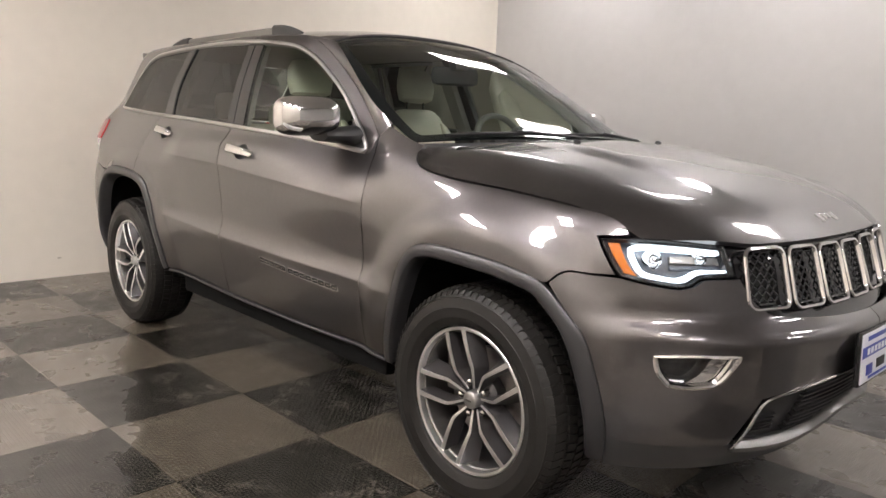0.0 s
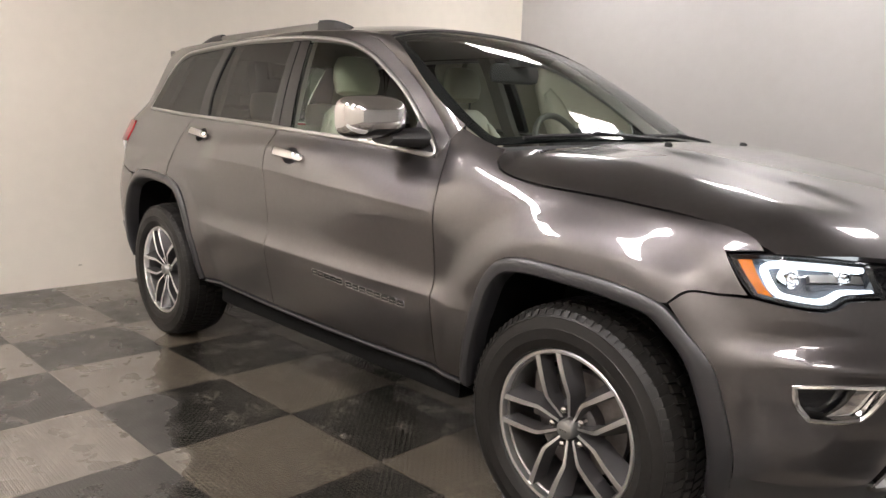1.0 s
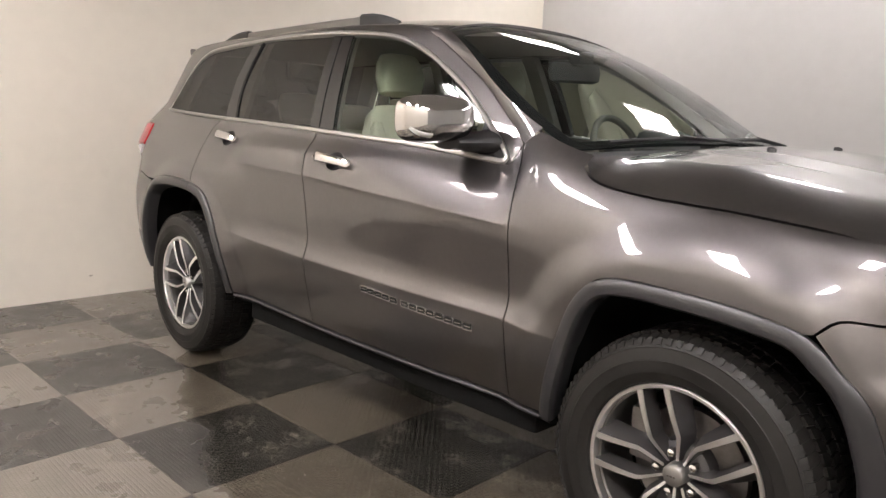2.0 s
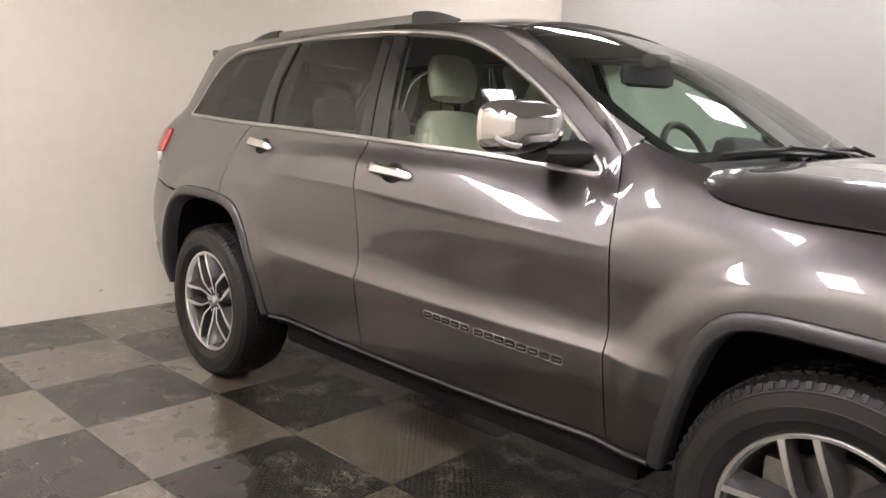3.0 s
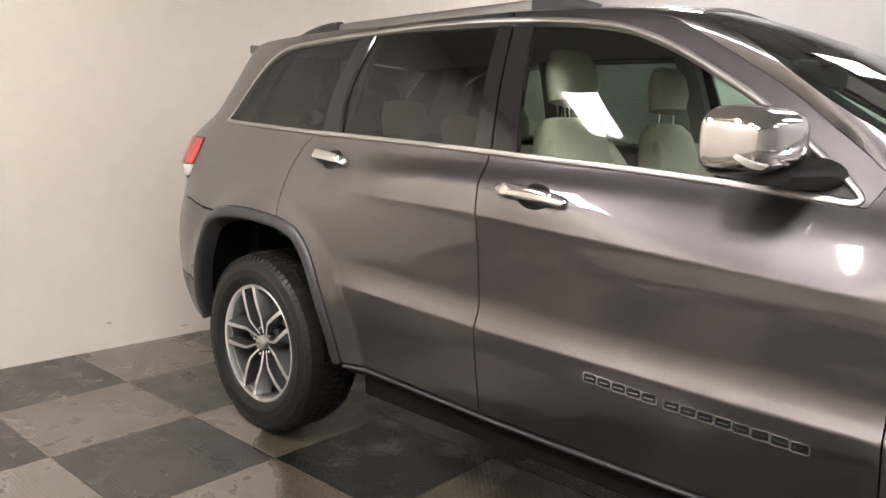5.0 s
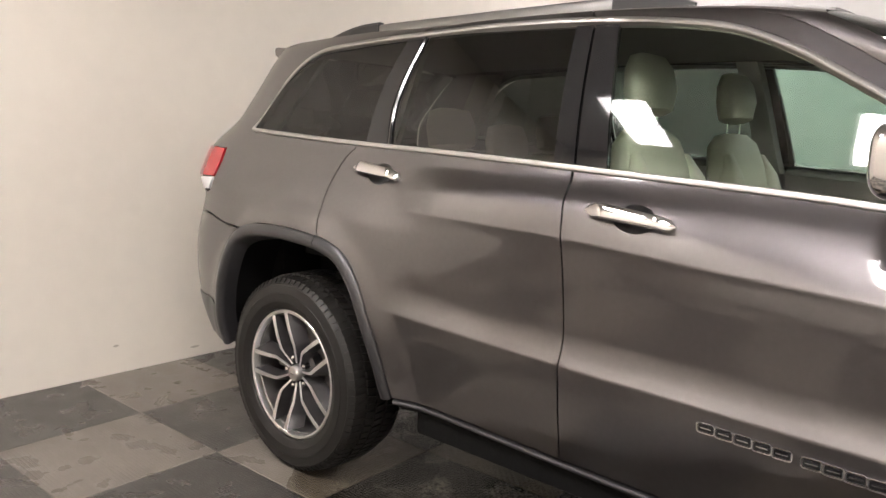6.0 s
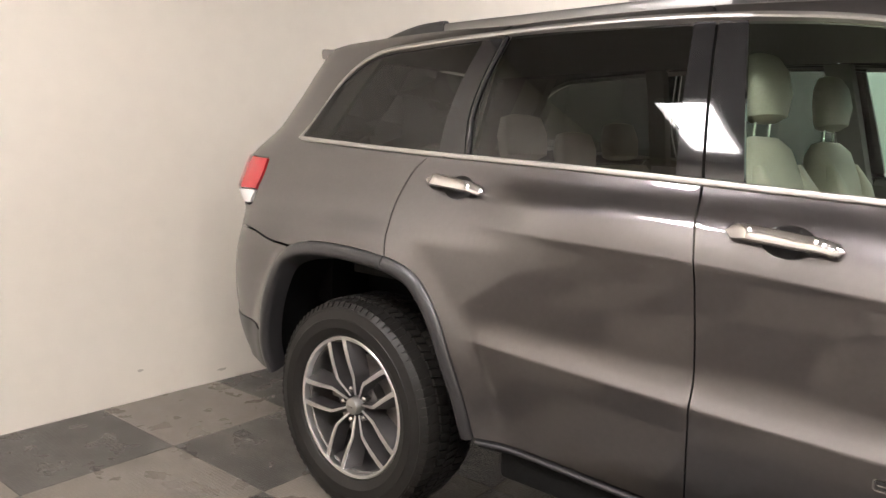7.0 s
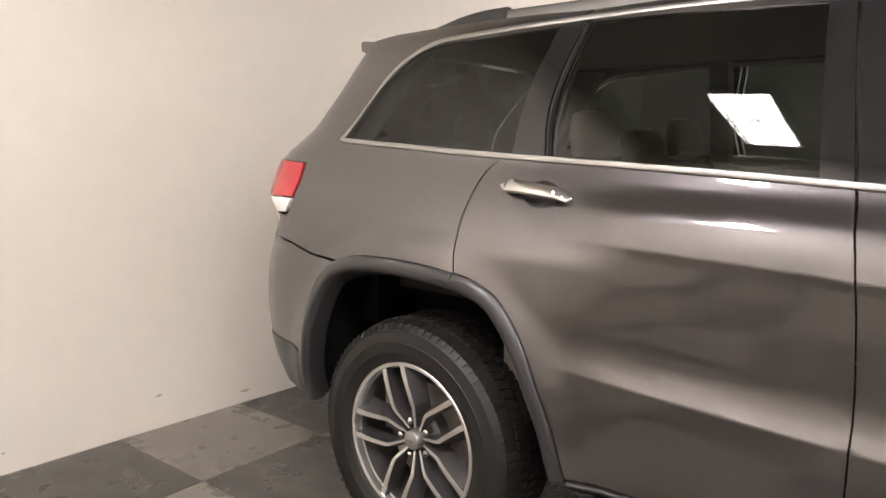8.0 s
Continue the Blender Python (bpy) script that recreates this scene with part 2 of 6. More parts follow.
def panel_mesh(name, poly, surf, out=(0, -1, 0.2), step=0.03, thick=0.014, lift=0.0, lines=(), mirror=False, twin=False, holes=()):
    """A sheet of the surface surf inside the outline poly, with turned-in edges; mirror: its twin on the other side."""
    from mathutils.geometry import delaunay_2d_cdt
    lo, hi = poly.min(0), poly.max(0)
    gx, gy = np.meshgrid(np.arange(lo[0] + step / 2, hi[0], step), np.arange(lo[1] + step / 2, hi[1], step))
    gx[::2] += step / 2
    q = np.stack([gx.ravel(), gy.ravel()], 1)
    for line in lines:
        line = np.array(line, float)
        q = q[np.min(np.linalg.norm(q[:, None] - line[None], axis=2), axis=1) > step * 0.62]
    for line in lines:
        q = np.concatenate([q, line])
    q = q[inside(poly, q)]
    if len(q):
        q = q[near_edge(poly, q) > step * 0.3]
    n = len(poly)
    edges, pts = [(i, (i + 1) % n) for i in range(n)], [poly]
    for hole in holes:
        if len(q):
            q = q[~inside(hole, q)]
            q = q[near_edge(hole, q) > step * 0.3]
        edges += [(n + i, n + (i + 1) % len(hole)) for i in range(len(hole))]
        n += len(hole)
        pts.append(hole)
    cdt = delaunay_2d_cdt([Vector(p) for p in np.concatenate([*pts, q])], edges, [], 1, 1e-5)
    uv = np.array([(v.x, v.y) for v in cdt[0]])
    faces = [list(f) for f in cdt[2]]
    mid = np.array([uv[f].mean(0) for f in faces])
    keep = inside(poly, mid)
    for hole in holes:
        keep &= ~inside(hole, mid)
    faces = [f for f, k in zip(faces, keep) if k]
    nrm = normals_of(surf, uv, out)
    pos = surf(uv[:, 0], uv[:, 1]) + nrm * lift
    # turn faces outwards
    good = []
    for f in faces:
        a, b, c = pos[f[0]], pos[f[1]], pos[f[2]]
        good.append(f if np.cross(b - a, c - a) @ nrm[f[0]] > 0 else f[::-1])
    count = {}
    for f in good:
        for a, b in zip(f, f[1:] + f[:1]):
            count[(a, b)] = 1
    rim = [(a, b) for a, b in count if (b, a) not in count]
    vs, ns = [*pos], [*nrm]
    if thick > 0:
        prev = {a: (a, b) for a, b in rim}
        into = {b: a for a, b in rim}
        up, down = {}, {}
        for a, b in rim:
            p = into.get(a, a)
            t = pos[b] - pos[p]
            side = np.cross(t, nrm[a])
            side /= max(np.linalg.norm(side), 1e-9)
            up[a] = len(vs)
            vs.append(pos[a])
            ns.append(side)
            down[a] = len(vs)
            vs.append(pos[a] - nrm[a] * thick)
            ns.append(side)
        for a, b in rim:
            if a in up and b in up:
                good.append([up[b], up[a], down[a], down[b]])
    vs, ns = np.array(vs), np.array(ns)
    if mirror:
        vs = vs * (1, -1, 1)
        ns = ns * (1, -1, 1)
        good = [f[::-1] for f in good]
    if twin:
        k = len(vs)
        good = good + [[i + k for i in f[::-1]] for f in good]
        vs = np.concatenate([vs, vs * (1, -1, 1)])
        ns = np.concatenate([ns, ns * (1, -1, 1)])
    me = bpy.data.meshes.new(name)
    me.from_pydata(vs.tolist(), [], good)
    me.shade_smooth()
    me.normals_split_custom_set_from_vertices(ns.tolist())
    return me


def panel(name, poly, surf, mat, parent, label="", **k):
    return link(name, panel_mesh(name, poly, surf, **k), mat, parent, label)


def strip_mesh(name, path, surf, section, out=(0, -1, 0.2), closed=False, mirror=False, widths=None):
    """A moulding along a line of the surface. section: (across, height) points from one side to the other."""
    n = len(path)
    a = np.roll(path, 1, 0) if closed else np.concatenate([path[:1], path[:-1]])
    b = np.roll(path, -1, 0) if closed else np.concatenate([path[1:], path[-1:]])
    t = b - a
    t /= np.maximum(np.linalg.norm(t, axis=1, keepdims=True), 1e-9)
    side = np.stack([-t[:, 1], t[:, 0]], 1)
    nrm = normals_of(surf, path, out)
    rows = []
    for w, h in section:
        k = 1 if widths is None else np.array(widths)[:, None]
        q = path + side * w * k
        rows.append(surf(q[:, 0], q[:, 1]) + nrm * h)
    bm = bmesh.new()
    f = (1, -1, 1) if mirror else (1, 1, 1)
    vs = [[bm.verts.new(Vector(p * f)) for p in row] for row in rows]
    m = len(section)
    for i in range(n if closed else n - 1):
        j = (i + 1) % n
        for k in range(m - 1):
            bm.faces.new((vs[k][i], vs[k + 1][i], vs[k + 1][j], vs[k][j]))
    if not closed:
        bm.faces.new([vs[k][0] for k in range(m)])
        bm.faces.new([vs[k][-1] for k in range(m)][::-1])
    bmesh.ops.recalc_face_normals(bm, faces=bm.faces)
    # make the outer side face out
    c = vs[m // 2][n // 2]
    want = Vector(nrm[n // 2] * f)
    if c.link_faces and sum((g.normal.dot(want) for g in c.link_faces)) < 0:
        bmesh.ops.reverse_faces(bm, faces=bm.faces)
    me = bpy.data.meshes.new(name)
    bm.to_mesh(me)
    bm.free()
    me.shade_smooth()
    me.set_sharp_from_angle(angle=radians(40))
    return me


def strip(name, path, surf, section, mat, parent, label="", **k):
    return link(name, strip_mesh(name, path, surf, section, **k), mat, parent, label)


def thing(name, label, category, group=""):
    return tagged(new(name), label, category, group)

# ---------------------------------------------------------------- the room


def wall_material(name, color, dirt):
    """Rolled wall paint: fine stipple, large soft unevenness, small scuffs."""
    m = material(name, color, rough=0.62, grain=0.035, grain_scale=9, bump=0.12, bump_scale=220, rough_var=0.08)
    nt = m.node_tree
    b = nt.nodes["Principled BSDF"]
    src = b.inputs["Base Color"].links[0].from_socket
    tc = nt.nodes["Texture Coordinate"]
    v = nt.nodes.new("ShaderNodeTexNoise")
    v.inputs["Scale"].default_value, v.inputs["Detail"].default_value = 3.2, 8
    nt.links.new(tc.outputs["Object"], v.inputs["Vector"])
    mr = nt.nodes.new("ShaderNodeMapRange")
    mr.inputs["From Min"].default_value, mr.inputs["From Max"].default_value = 0.66, 0.80
    mr.inputs["To Max"].default_value = 0.35
    nt.links.new(v.outputs["Fac"], mr.inputs["Value"])
    mx = nt.nodes.new("ShaderNodeMix")
    mx.data_type = "RGBA"
    mx.inputs["B"].default_value = (*dirt, 1)
    nt.links.new(mr.outputs["Result"], mx.inputs["Factor"])
    nt.links.new(src, mx.inputs["A"])
    nt.links.new(mx.outputs["Result"], b.inputs["Base Color"])
    return m


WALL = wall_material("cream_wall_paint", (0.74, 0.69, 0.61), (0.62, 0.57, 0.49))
# north wall: darker and greyer base colour than the cream walls
WALLGREY = wall_material("pale_grey_wall", (0.50, 0.488, 0.48), (0.46, 0.445, 0.43))
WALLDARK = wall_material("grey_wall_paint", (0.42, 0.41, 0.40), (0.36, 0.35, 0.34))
CEILING = material("grey_ceiling_paint", (0.46, 0.45, 0.44), rough=0.8, grain=0.04, grain_scale=12, bump=0.3, bump_scale=90)
SEAM = material("dark_floor_seam", (0.02, 0.019, 0.018), rough=0.6, grain=0.2, grain_scale=60)

WT = 0.15


def slab(name, x0, x1, y0, y1, z0, z1, mat, label, category):
    bm = bmesh.new()
    box(bm, (x0 + x1) / 2, (y0 + y1) / 2, (z0 + z1) / 2, x1 - x0, y1 - y0, z1 - z0)
    ob = part(name, bm, mat, None, smooth=False)
    return tagged(ob, label, category, kind="structure")


floor = slab("floor", ROOM_X0 - WT, ROOM_X1 + WT, ROOM_Y0 - WT, ROOM_Y1 + WT, -0.20, -0.010, SEAM,
             "grey and charcoal checkerboard floor of ribbed plastic tiles, wet beside the car", "floor")
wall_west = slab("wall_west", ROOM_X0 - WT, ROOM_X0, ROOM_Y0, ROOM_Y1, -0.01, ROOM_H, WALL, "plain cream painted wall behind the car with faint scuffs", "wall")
slab("wall_north", ROOM_X0 - WT, ROOM_X1 + WT, ROOM_Y1, ROOM_Y1 + WT, -0.01, ROOM_H, WALLGREY, "plain pale grey wall lit from above", "wall")
# no east wall is seen; this grey one sets what the bumper mirrors
slab("wall_east", ROOM_X1, ROOM_X1 + WT, ROOM_Y0, ROOM_Y1, -0.01, ROOM_H, WALLDARK, "plain grey wall added out of view ahead of the car", "wall")
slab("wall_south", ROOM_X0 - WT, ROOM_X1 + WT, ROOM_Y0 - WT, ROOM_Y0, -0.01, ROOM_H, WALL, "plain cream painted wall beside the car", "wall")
slab("ceiling", ROOM_X0 - WT, ROOM_X1 + WT, ROOM_Y0 - WT, ROOM_Y1 + WT, ROOM_H + 0.004, ROOM_H + 0.2, CEILING, "flat grey painted ceiling", "ceiling")


def scuff(y, z, w, h, seed):
    """A small ragged grey rub mark, a hair proud of the wall behind the car."""
    rng = random.Random(seed)
    bm = bmesh.new()
    n = 14
    ring = []
    for k in range(n):
        a, r = 2 * math.pi * k / n, 0.65 + 0.35 * rng.random()
        ring.append(bm.verts.new((ROOM_X0 + 0.0015, y + w * r * math.cos(a), z + h * r * math.sin(a))))
    top = bmesh.ops.extrude_face_region(bm, geom=[bm.faces.new(ring)])
    bmesh.ops.translate(bm, verts=[v for v in top["geom"] if isinstance(v, bmesh.types.BMVert)], vec=(-0.001, 0, 0))
    part("scuff_mark", bm, SCUFF, wall_west, "grey scuff mark", smooth=False)


SCUFF = material("grey_scuff", (0.47, 0.43, 0.36), rough=0.7, grain=0.2, grain_scale=90)
for k, (y, z, w, h) in enumerate(((-0.88, 0.148, 0.018, 0.008), (-0.42, 0.055, 0.035, 0.008), (-1.53, 0.083, 0.010, 0.005))):
    scuff(y, z, w, h, k)


def ceiling_light(lamp, label):
    """A troffer: pan with deep sides, two long glowing lamps, end plates and a middle bridge."""
    ob = thing("ceiling_light", label, "ceiling light", "ceiling lights of the room")
    L, W, D = 1.20, 0.50, 0.085
    bm = bmesh.new()
    box(bm, 0, 0, -0.008, W, L, 0.016, 0.003)
    for sx in (-1, 1):
        box(bm, sx * (W / 2 - 0.006), 0, -D / 2 - 0.006, 0.012, L, D - 0.01, 0.003)
        box(bm, 0, sx * (L / 2 - 0.006), -D / 2 - 0.006, W - 0.024, 0.012, D - 0.01, 0.003)
    part("housing", bm, FIXTURE, ob)
    for sx in (-1, 1):
        bm = bmesh.new()
        tube(bm, [(sx * 0.114, -L / 2 + 0.02, -0.050), (sx * 0.114, L / 2 - 0.02, -0.050)], 0.096, 12, flat=0.24)
        part("tube", bm, lamp, ob, "glowing warm white tube")
    bm = bmesh.new()
    box(bm, 0, 0, -0.046, W - 0.024, 0.020, 0.062, 0.004)
    part("bracket", bm, FIXTURE, ob)
    return ob


LIGHT_X = (-1.65, 0.55, 2.75, 4.95, 7.15)
for y, lamp, label in ((-3.45, TUBE, "white enamel ceiling light with two bright fluorescent tubes"), (2.9, OLD_TUBE, "white enamel ceiling light with two dimmer aged fluorescent tubes")):
    first = ceiling_light(lamp, label)
    first.matrix_basis = pose(LIGHT_X[0], y, ROOM_H)
    for x in LIGHT_X[1:]:
        copy_thing(first, pose(x, y, ROOM_H))


# ---------------------------------------------------------------- the form of the car body


def curve(xs, ys):
    """Smooth curve through points (monotone cubic)."""
    xs = np.array(xs, float); ys = np.array(ys, float)
    h = np.diff(xs); d = np.diff(ys) / h
    m = np.zeros(len(xs)); m[0], m[-1] = d[0], d[-1]
    for i in range(1, len(xs) - 1):
        if d[i - 1] * d[i] > 0:
            a, b = 2 * h[i] + h[i - 1], h[i] + 2 * h[i - 1]
            m[i] = (a + b) / (a / d[i - 1] + b / d[i])
    def f(x):
        x = np.asarray(x, float)
        xc = np.clip(x, xs[0], xs[-1])
        i = np.clip(np.searchsorted(xs, xc) - 1, 0, len(xs) - 2)
        t = (xc - xs[i]) / h[i]
        v = ((1 + 2 * t) * (1 - t) ** 2 * ys[i] + t * (1 - t) ** 2 * h[i] * m[i]
             + t * t * (3 - 2 * t) * ys[i + 1] + t * t * (t - 1) * h[i] * m[i + 1])
        return v + np.where(x > xs[-1], (x - xs[-1]) * m[-1], 0) + np.where(x < xs[0], (x - xs[0]) * m[0], 0)
    return f

def ramp(x, a, b):
    t = np.clip((np.asarray(x, float) - a) / (b - a), 0, 1)
    return t * t * (3 - 2 * t)

# heights of the two creases along the doors
z_shoulder = curve([-1.0, -0.3, 0.1, 0.65, 1.05], [1.078, 1.057, 1.030, 0.992, 0.960])
z_ridge = curve([-0.9, -0.25, 0.4, 0.9], [0.738, 0.711, 0.694, 0.680])
plain = curve([.2, .3, .4, .55, .7, .85, 1.0, 1.06, 1.10, 1.14, 1.18, 1.22, 1.25, 1.32, 1.42, 1.52, 1.60, 1.65, 1.69, 1.72],
              [.785, .845, .886, .917, .931, .934, .930, .912, .8975, .8815, .864, .846, .832, .806, .774, .739, .708, .682, .644, .58])
# door section: below, between and above the creases (0 at ridge, 1 at shoulder)
door_low = curve([-.5, -.35, -.25, -.15, -.08, -.03, 0], [.785, .864, .8925, .9155, .9300, .9388, .942])
door_mid = curve([0, .08, .16, .22, .28, .4, .55, .7, .85, .95, 1], [.942, .9310, .9215, .9180, .9168, .9182, .9215, .9250, .9284, .9312, .9345])
door_up = curve([0, .03, .06, .09, .115, .14, .16, .18, .23], [.9345, .9279, .9195, .9090, .8983, .8856, .8744, .8622, .829])
# top of the fender: height and half width at the hood seam
z_fender = curve([.85, 1.06, 1.3, 1.6, 1.87, 2.0], [1.282, 1.226, 1.176, 1.127, 1.077, 1.05])
y_fender = curve([.80, 1.06, 1.3, 1.6, 1.9], [.738, .740, .742, .762, .80])

XC_F, XC_R, ZC = 1.457, -1.457, 0.385

def belt_window(z):
    return ramp(z, 1.0, 1.12) * (1 - ramp(z, 1.22, 1.38))


def side(x, z):
    """Half width of the body at station x and height z."""
    x = np.asarray(x, float); z = np.asarray(z, float)
    p = plain(z)
    zs, zr = z_shoulder(x), z_ridge(x)
    q = (z - zr) / (zs - zr)
    mid = door_mid(q)
    mid = mid + (.9337 - mid) * .4 * (1 - ramp(x, -.95, .05)) * ramp(q, .12, .40)
    d = np.where(z < zr, door_low(z - zr), np.where(z < zs, mid, door_up(z - zs)))
    up = ramp(z, 1.14, 1.22)
    d = d * (1 - up) + p * up
    w = ramp(x, -1.0, -0.72) * (1 - ramp(x, 0.86, 1.15))
    v = p + (d - p) * w
    # plan taper
    upz = ramp(z, .75, 1.15)
    v = v - (0.03 + .01 * upz) * np.clip((x - 0.55) / 1.2, 0, 3) ** 2 * ramp(z, .2, 1.2)
    v = v - (0.04 + .035 * upz - .028 * belt_window(z)) * np.clip((-1.15 - x) / .9, 0, 3) ** 2
    v = v - .026 * ramp(-x, .45, 1.15) * ramp(z, .97, 1.29)
    v = v - .068 * ramp(x, -.15, .78) * ramp(z, .93, 1.23)
    v = v - .022 * np.exp(-((x - .85) / .32) ** 2) * (1 - ramp(z, 1.0, 1.15))
    v = v - .06 * ramp(x, -.8, .7) * ramp(z, 1.22, 1.68)
    return v

def rolled(x, z):
    """Half width with the fender's top rolled over towards the hood."""
    x = np.asarray(x, float); z = np.asarray(z, float)
    v = side(x, z)
    w = ramp(x, .77, .93) * ramp(z, .88, .96)
    y0, y1 = side(x, np.minimum(z, .96)), y_fender(x)
    t = np.clip((z - .90) / (z_fender(x) - .90), 0, .995)
    f = y1 + (y0 - y1) * (1 - t ** (1.6 + .5 * ramp(x, .9, 1.3))) ** .56
    return v * (1 - w) + f * w

def half(x, z):
    """Half width, its blends smoothed from the mirror forwards."""
    x = np.asarray(x, float); z = np.asarray(z, float)
    v = rolled(x, z)
    if not np.any(x > .72):
        return v
    x, z = np.broadcast_arrays(x, z)
    v = np.array(v)
    pick = (x > .72) & (z > .78)
    xp, zp = x[pick], z[pick]
    m = 0
    for dx, a in ((-.08, 1), (-.04, 2), (0, 3), (.04, 2), (.08, 1)):
        for dz, b in ((-.03, 1), (0, 2), (.03, 1)):
            m = m + rolled(xp + dx, zp + dz) * (a * b / 36)
    w = ramp(xp, .72, .88) * ramp(zp, .78, .95)
    v[pick] = v[pick] * (1 - w) + m * w
    return v

def swell(x, z):
    v = 0
    for xc in (XC_F, XC_R):
        r = np.hypot(x - xc, (z - .42))
        v = v + .028 * (1 - ramp(r, .53, .66)) * ramp(z, .15, .5)
    return v


XF0, XR0 = 1.62, -1.80
nose = curve([.25, .35, .45, .55, .65, .715, .74, .78, .85, .90, 1.0, 1.08, 1.2], [2.20, 2.28, 2.335, 2.36, 2.372, 2.385, 2.376, 2.335, 2.30, 2.285, 2.245, 2.20, 2.1])
tail = curve([.25, .4, .55, .7, .85, .95, 1.03, 1.12, 1.22, 1.34, 1.5, 1.65, 1.75], [2.28, 2.34, 2.41, 2.43, 2.42, 2.39, 2.375, 2.405, 2.415, 2.335, 2.185, 2.06, 1.96])

def shell(s, z):
    """Point on the right-hand body side; s runs along the side and bends round the two ends."""
    s = np.asarray(s, float); z = np.asarray(z, float) + 0 * s
    xs = np.clip(s, XR0, XF0)
    b = half(xs, z)
    ends = (s > XF0) | (s < XR0)
    k = np.zeros(s.shape)
    if np.any(ends):
        xe, ze = xs[ends], np.broadcast_to(z, s.shape)[ends]
        k[ends] = (half(xe + .01, ze) - half(xe - .01, ze)) / .02
    L = .9
    front, rear = s > XF0, s < XR0
    u = np.where(front, s - XF0, np.where(rear, XR0 - s, 0))
    n = np.where(front, 2.7 - .2 * ramp(z, .95, .7), 4.4 + 1.6 * belt_window(z))
    A = np.where(front, nose(z) - XF0, XR0 + tail(z))
    phi = np.clip(u / L, 0, 1) * (math.pi / 2)
    sn, cs = np.sin(phi), np.cos(phi)
    r = (np.abs(sn) ** n + np.abs(cs) ** n) ** (-1 / n)
    # bumper ledge and the hollow round the fog lamp
    fr = ramp(s, 1.78, 2.02)
    r = r * (1 + fr * (.007 * np.exp(-((z - .728) / .022) ** 2) - .007 * np.exp(-((z - .790) / .030) ** 2) - .010 * np.exp(-((s - 2.03) / .11) ** 2 - ((z - .64) / .055) ** 2)))
    dx = A * r * sn
    x = np.where(front, XF0 + dx, np.where(rear, XR0 - dx, s))
    y = (b + k * (x - xs) * cs * cs) * r * cs
    y = y + swell(x, z) * np.where(front | rear, cs, 1)
    return np.stack([x, -y, z], -1)

# ---------------------------------------------------------------- the car
car = thing("car", "dark grey metallic off-road car with chrome trim, parked on tiles", "car")


def shl(s, z):
    return shell(s, z)


def both(name, poly, mat, label="", **k):
    """The panel on both sides of the car."""
    r = panel(name, poly, k.pop("surf", shl), mat, car, label, **k)
    l = link(name, panel_mesh(name, poly, shl if "surf" not in k else k["surf"], mirror=True, **k), mat, car, label)
    return r, l


def crease_lines(s0, s1):
    xs = np.arange(s0, s1, 0.025)
    out = []
    for f in (z_shoulder, z_ridge):
        for d in (-0.028, -0.014, -0.005, 0.005, 0.014, 0.028):
            out.append(np.stack([xs, f(xs) + d], 1))
    for d in (-0.012, -0.028, -0.046, -0.066):
        out.append(np.stack([xs, z_belt(xs) + d], 1))
    return out


z_belt = curve([-1.95, -1.235, -0.67, -0.3, 0.3, 0.555, 0.72], [1.308, 1.270, 1.250, 1.233, 1.200, 1.178, 1.163])
z_sill = curve([-0.95, 0.0, 1.0], [0.437, 0.415, 0.415])


def along(f, a, b, step=0.03, d=0.0):
    n = max(2, int(abs(b - a) / step))
    xs = np.linspace(a, b, n)
    return [(x, float(f(x)) + d) for x in xs]


def outline(*runs, step=0.02):
    """A closed outline from runs of keys, sharp where the runs meet."""
    pts = []
    for r in runs:
        pts.append(spline(r, step=step)[:-1])
    return np.concatenate(pts)


GAP = 0.0022
# lines shared by neighbouring panels
B_GAP = [(-0.365, 1.66), (-0.335, 1.45), (-0.300, 1.238), (-0.270, 1.06), (-0.250, 0.71), (-0.256, 0.55), (-0.262, 0.42)]
F_GAP = [(0.858, 0.415), (0.853, 0.60), (0.848, 0.75), (0.838, 0.97), (0.818, 1.10), (0.790, 1.185), (0.777, 1.232)]
A_SEAM = [(0.777, 1.232), (0.72, 1.280), (0.632, 1.346), (0.518, 1.430), (0.394, 1.506), (0.278, 1.575), (0.158, 1.635), (0.02, 1.667), (-0.12, 1.679), (-0.392, 1.693)]
R_GAP = [(-1.222, 1.268), (-1.262, 1.225), (-1.284, 1.15), (-1.289, 1.07), (-1.276, 1.0), (-1.262, 0.948)]
ARCH_R = [(-0.905, 0.437), (-0.925, 0.55), (-0.976, 0.685), (-1.045, 0.82), (-1.125, 0.905), (-1.217, 0.940), (-1.38, 0.957), (-1.60, 0.955), (-1.736, 0.934), (-1.835, 0.885),
          (-1.905, 0.76), (-1.95, 0.62), (-1.975, 0.50), (-1.985, 0.40)]
ARCH_F = [(1.000, 0.415), (1.030, 0.53), (1.066, 0.645), (1.127, 0.800), (1.190, 0.868), (1.262, 0.891), (1.459, 0.890), (1.645, 0.872), (1.735, 0.845), (1.790, 0.780), (1.835, 0.69), (1.865, 0.58), (1.885, 0.47), (1.893, 0.335)]
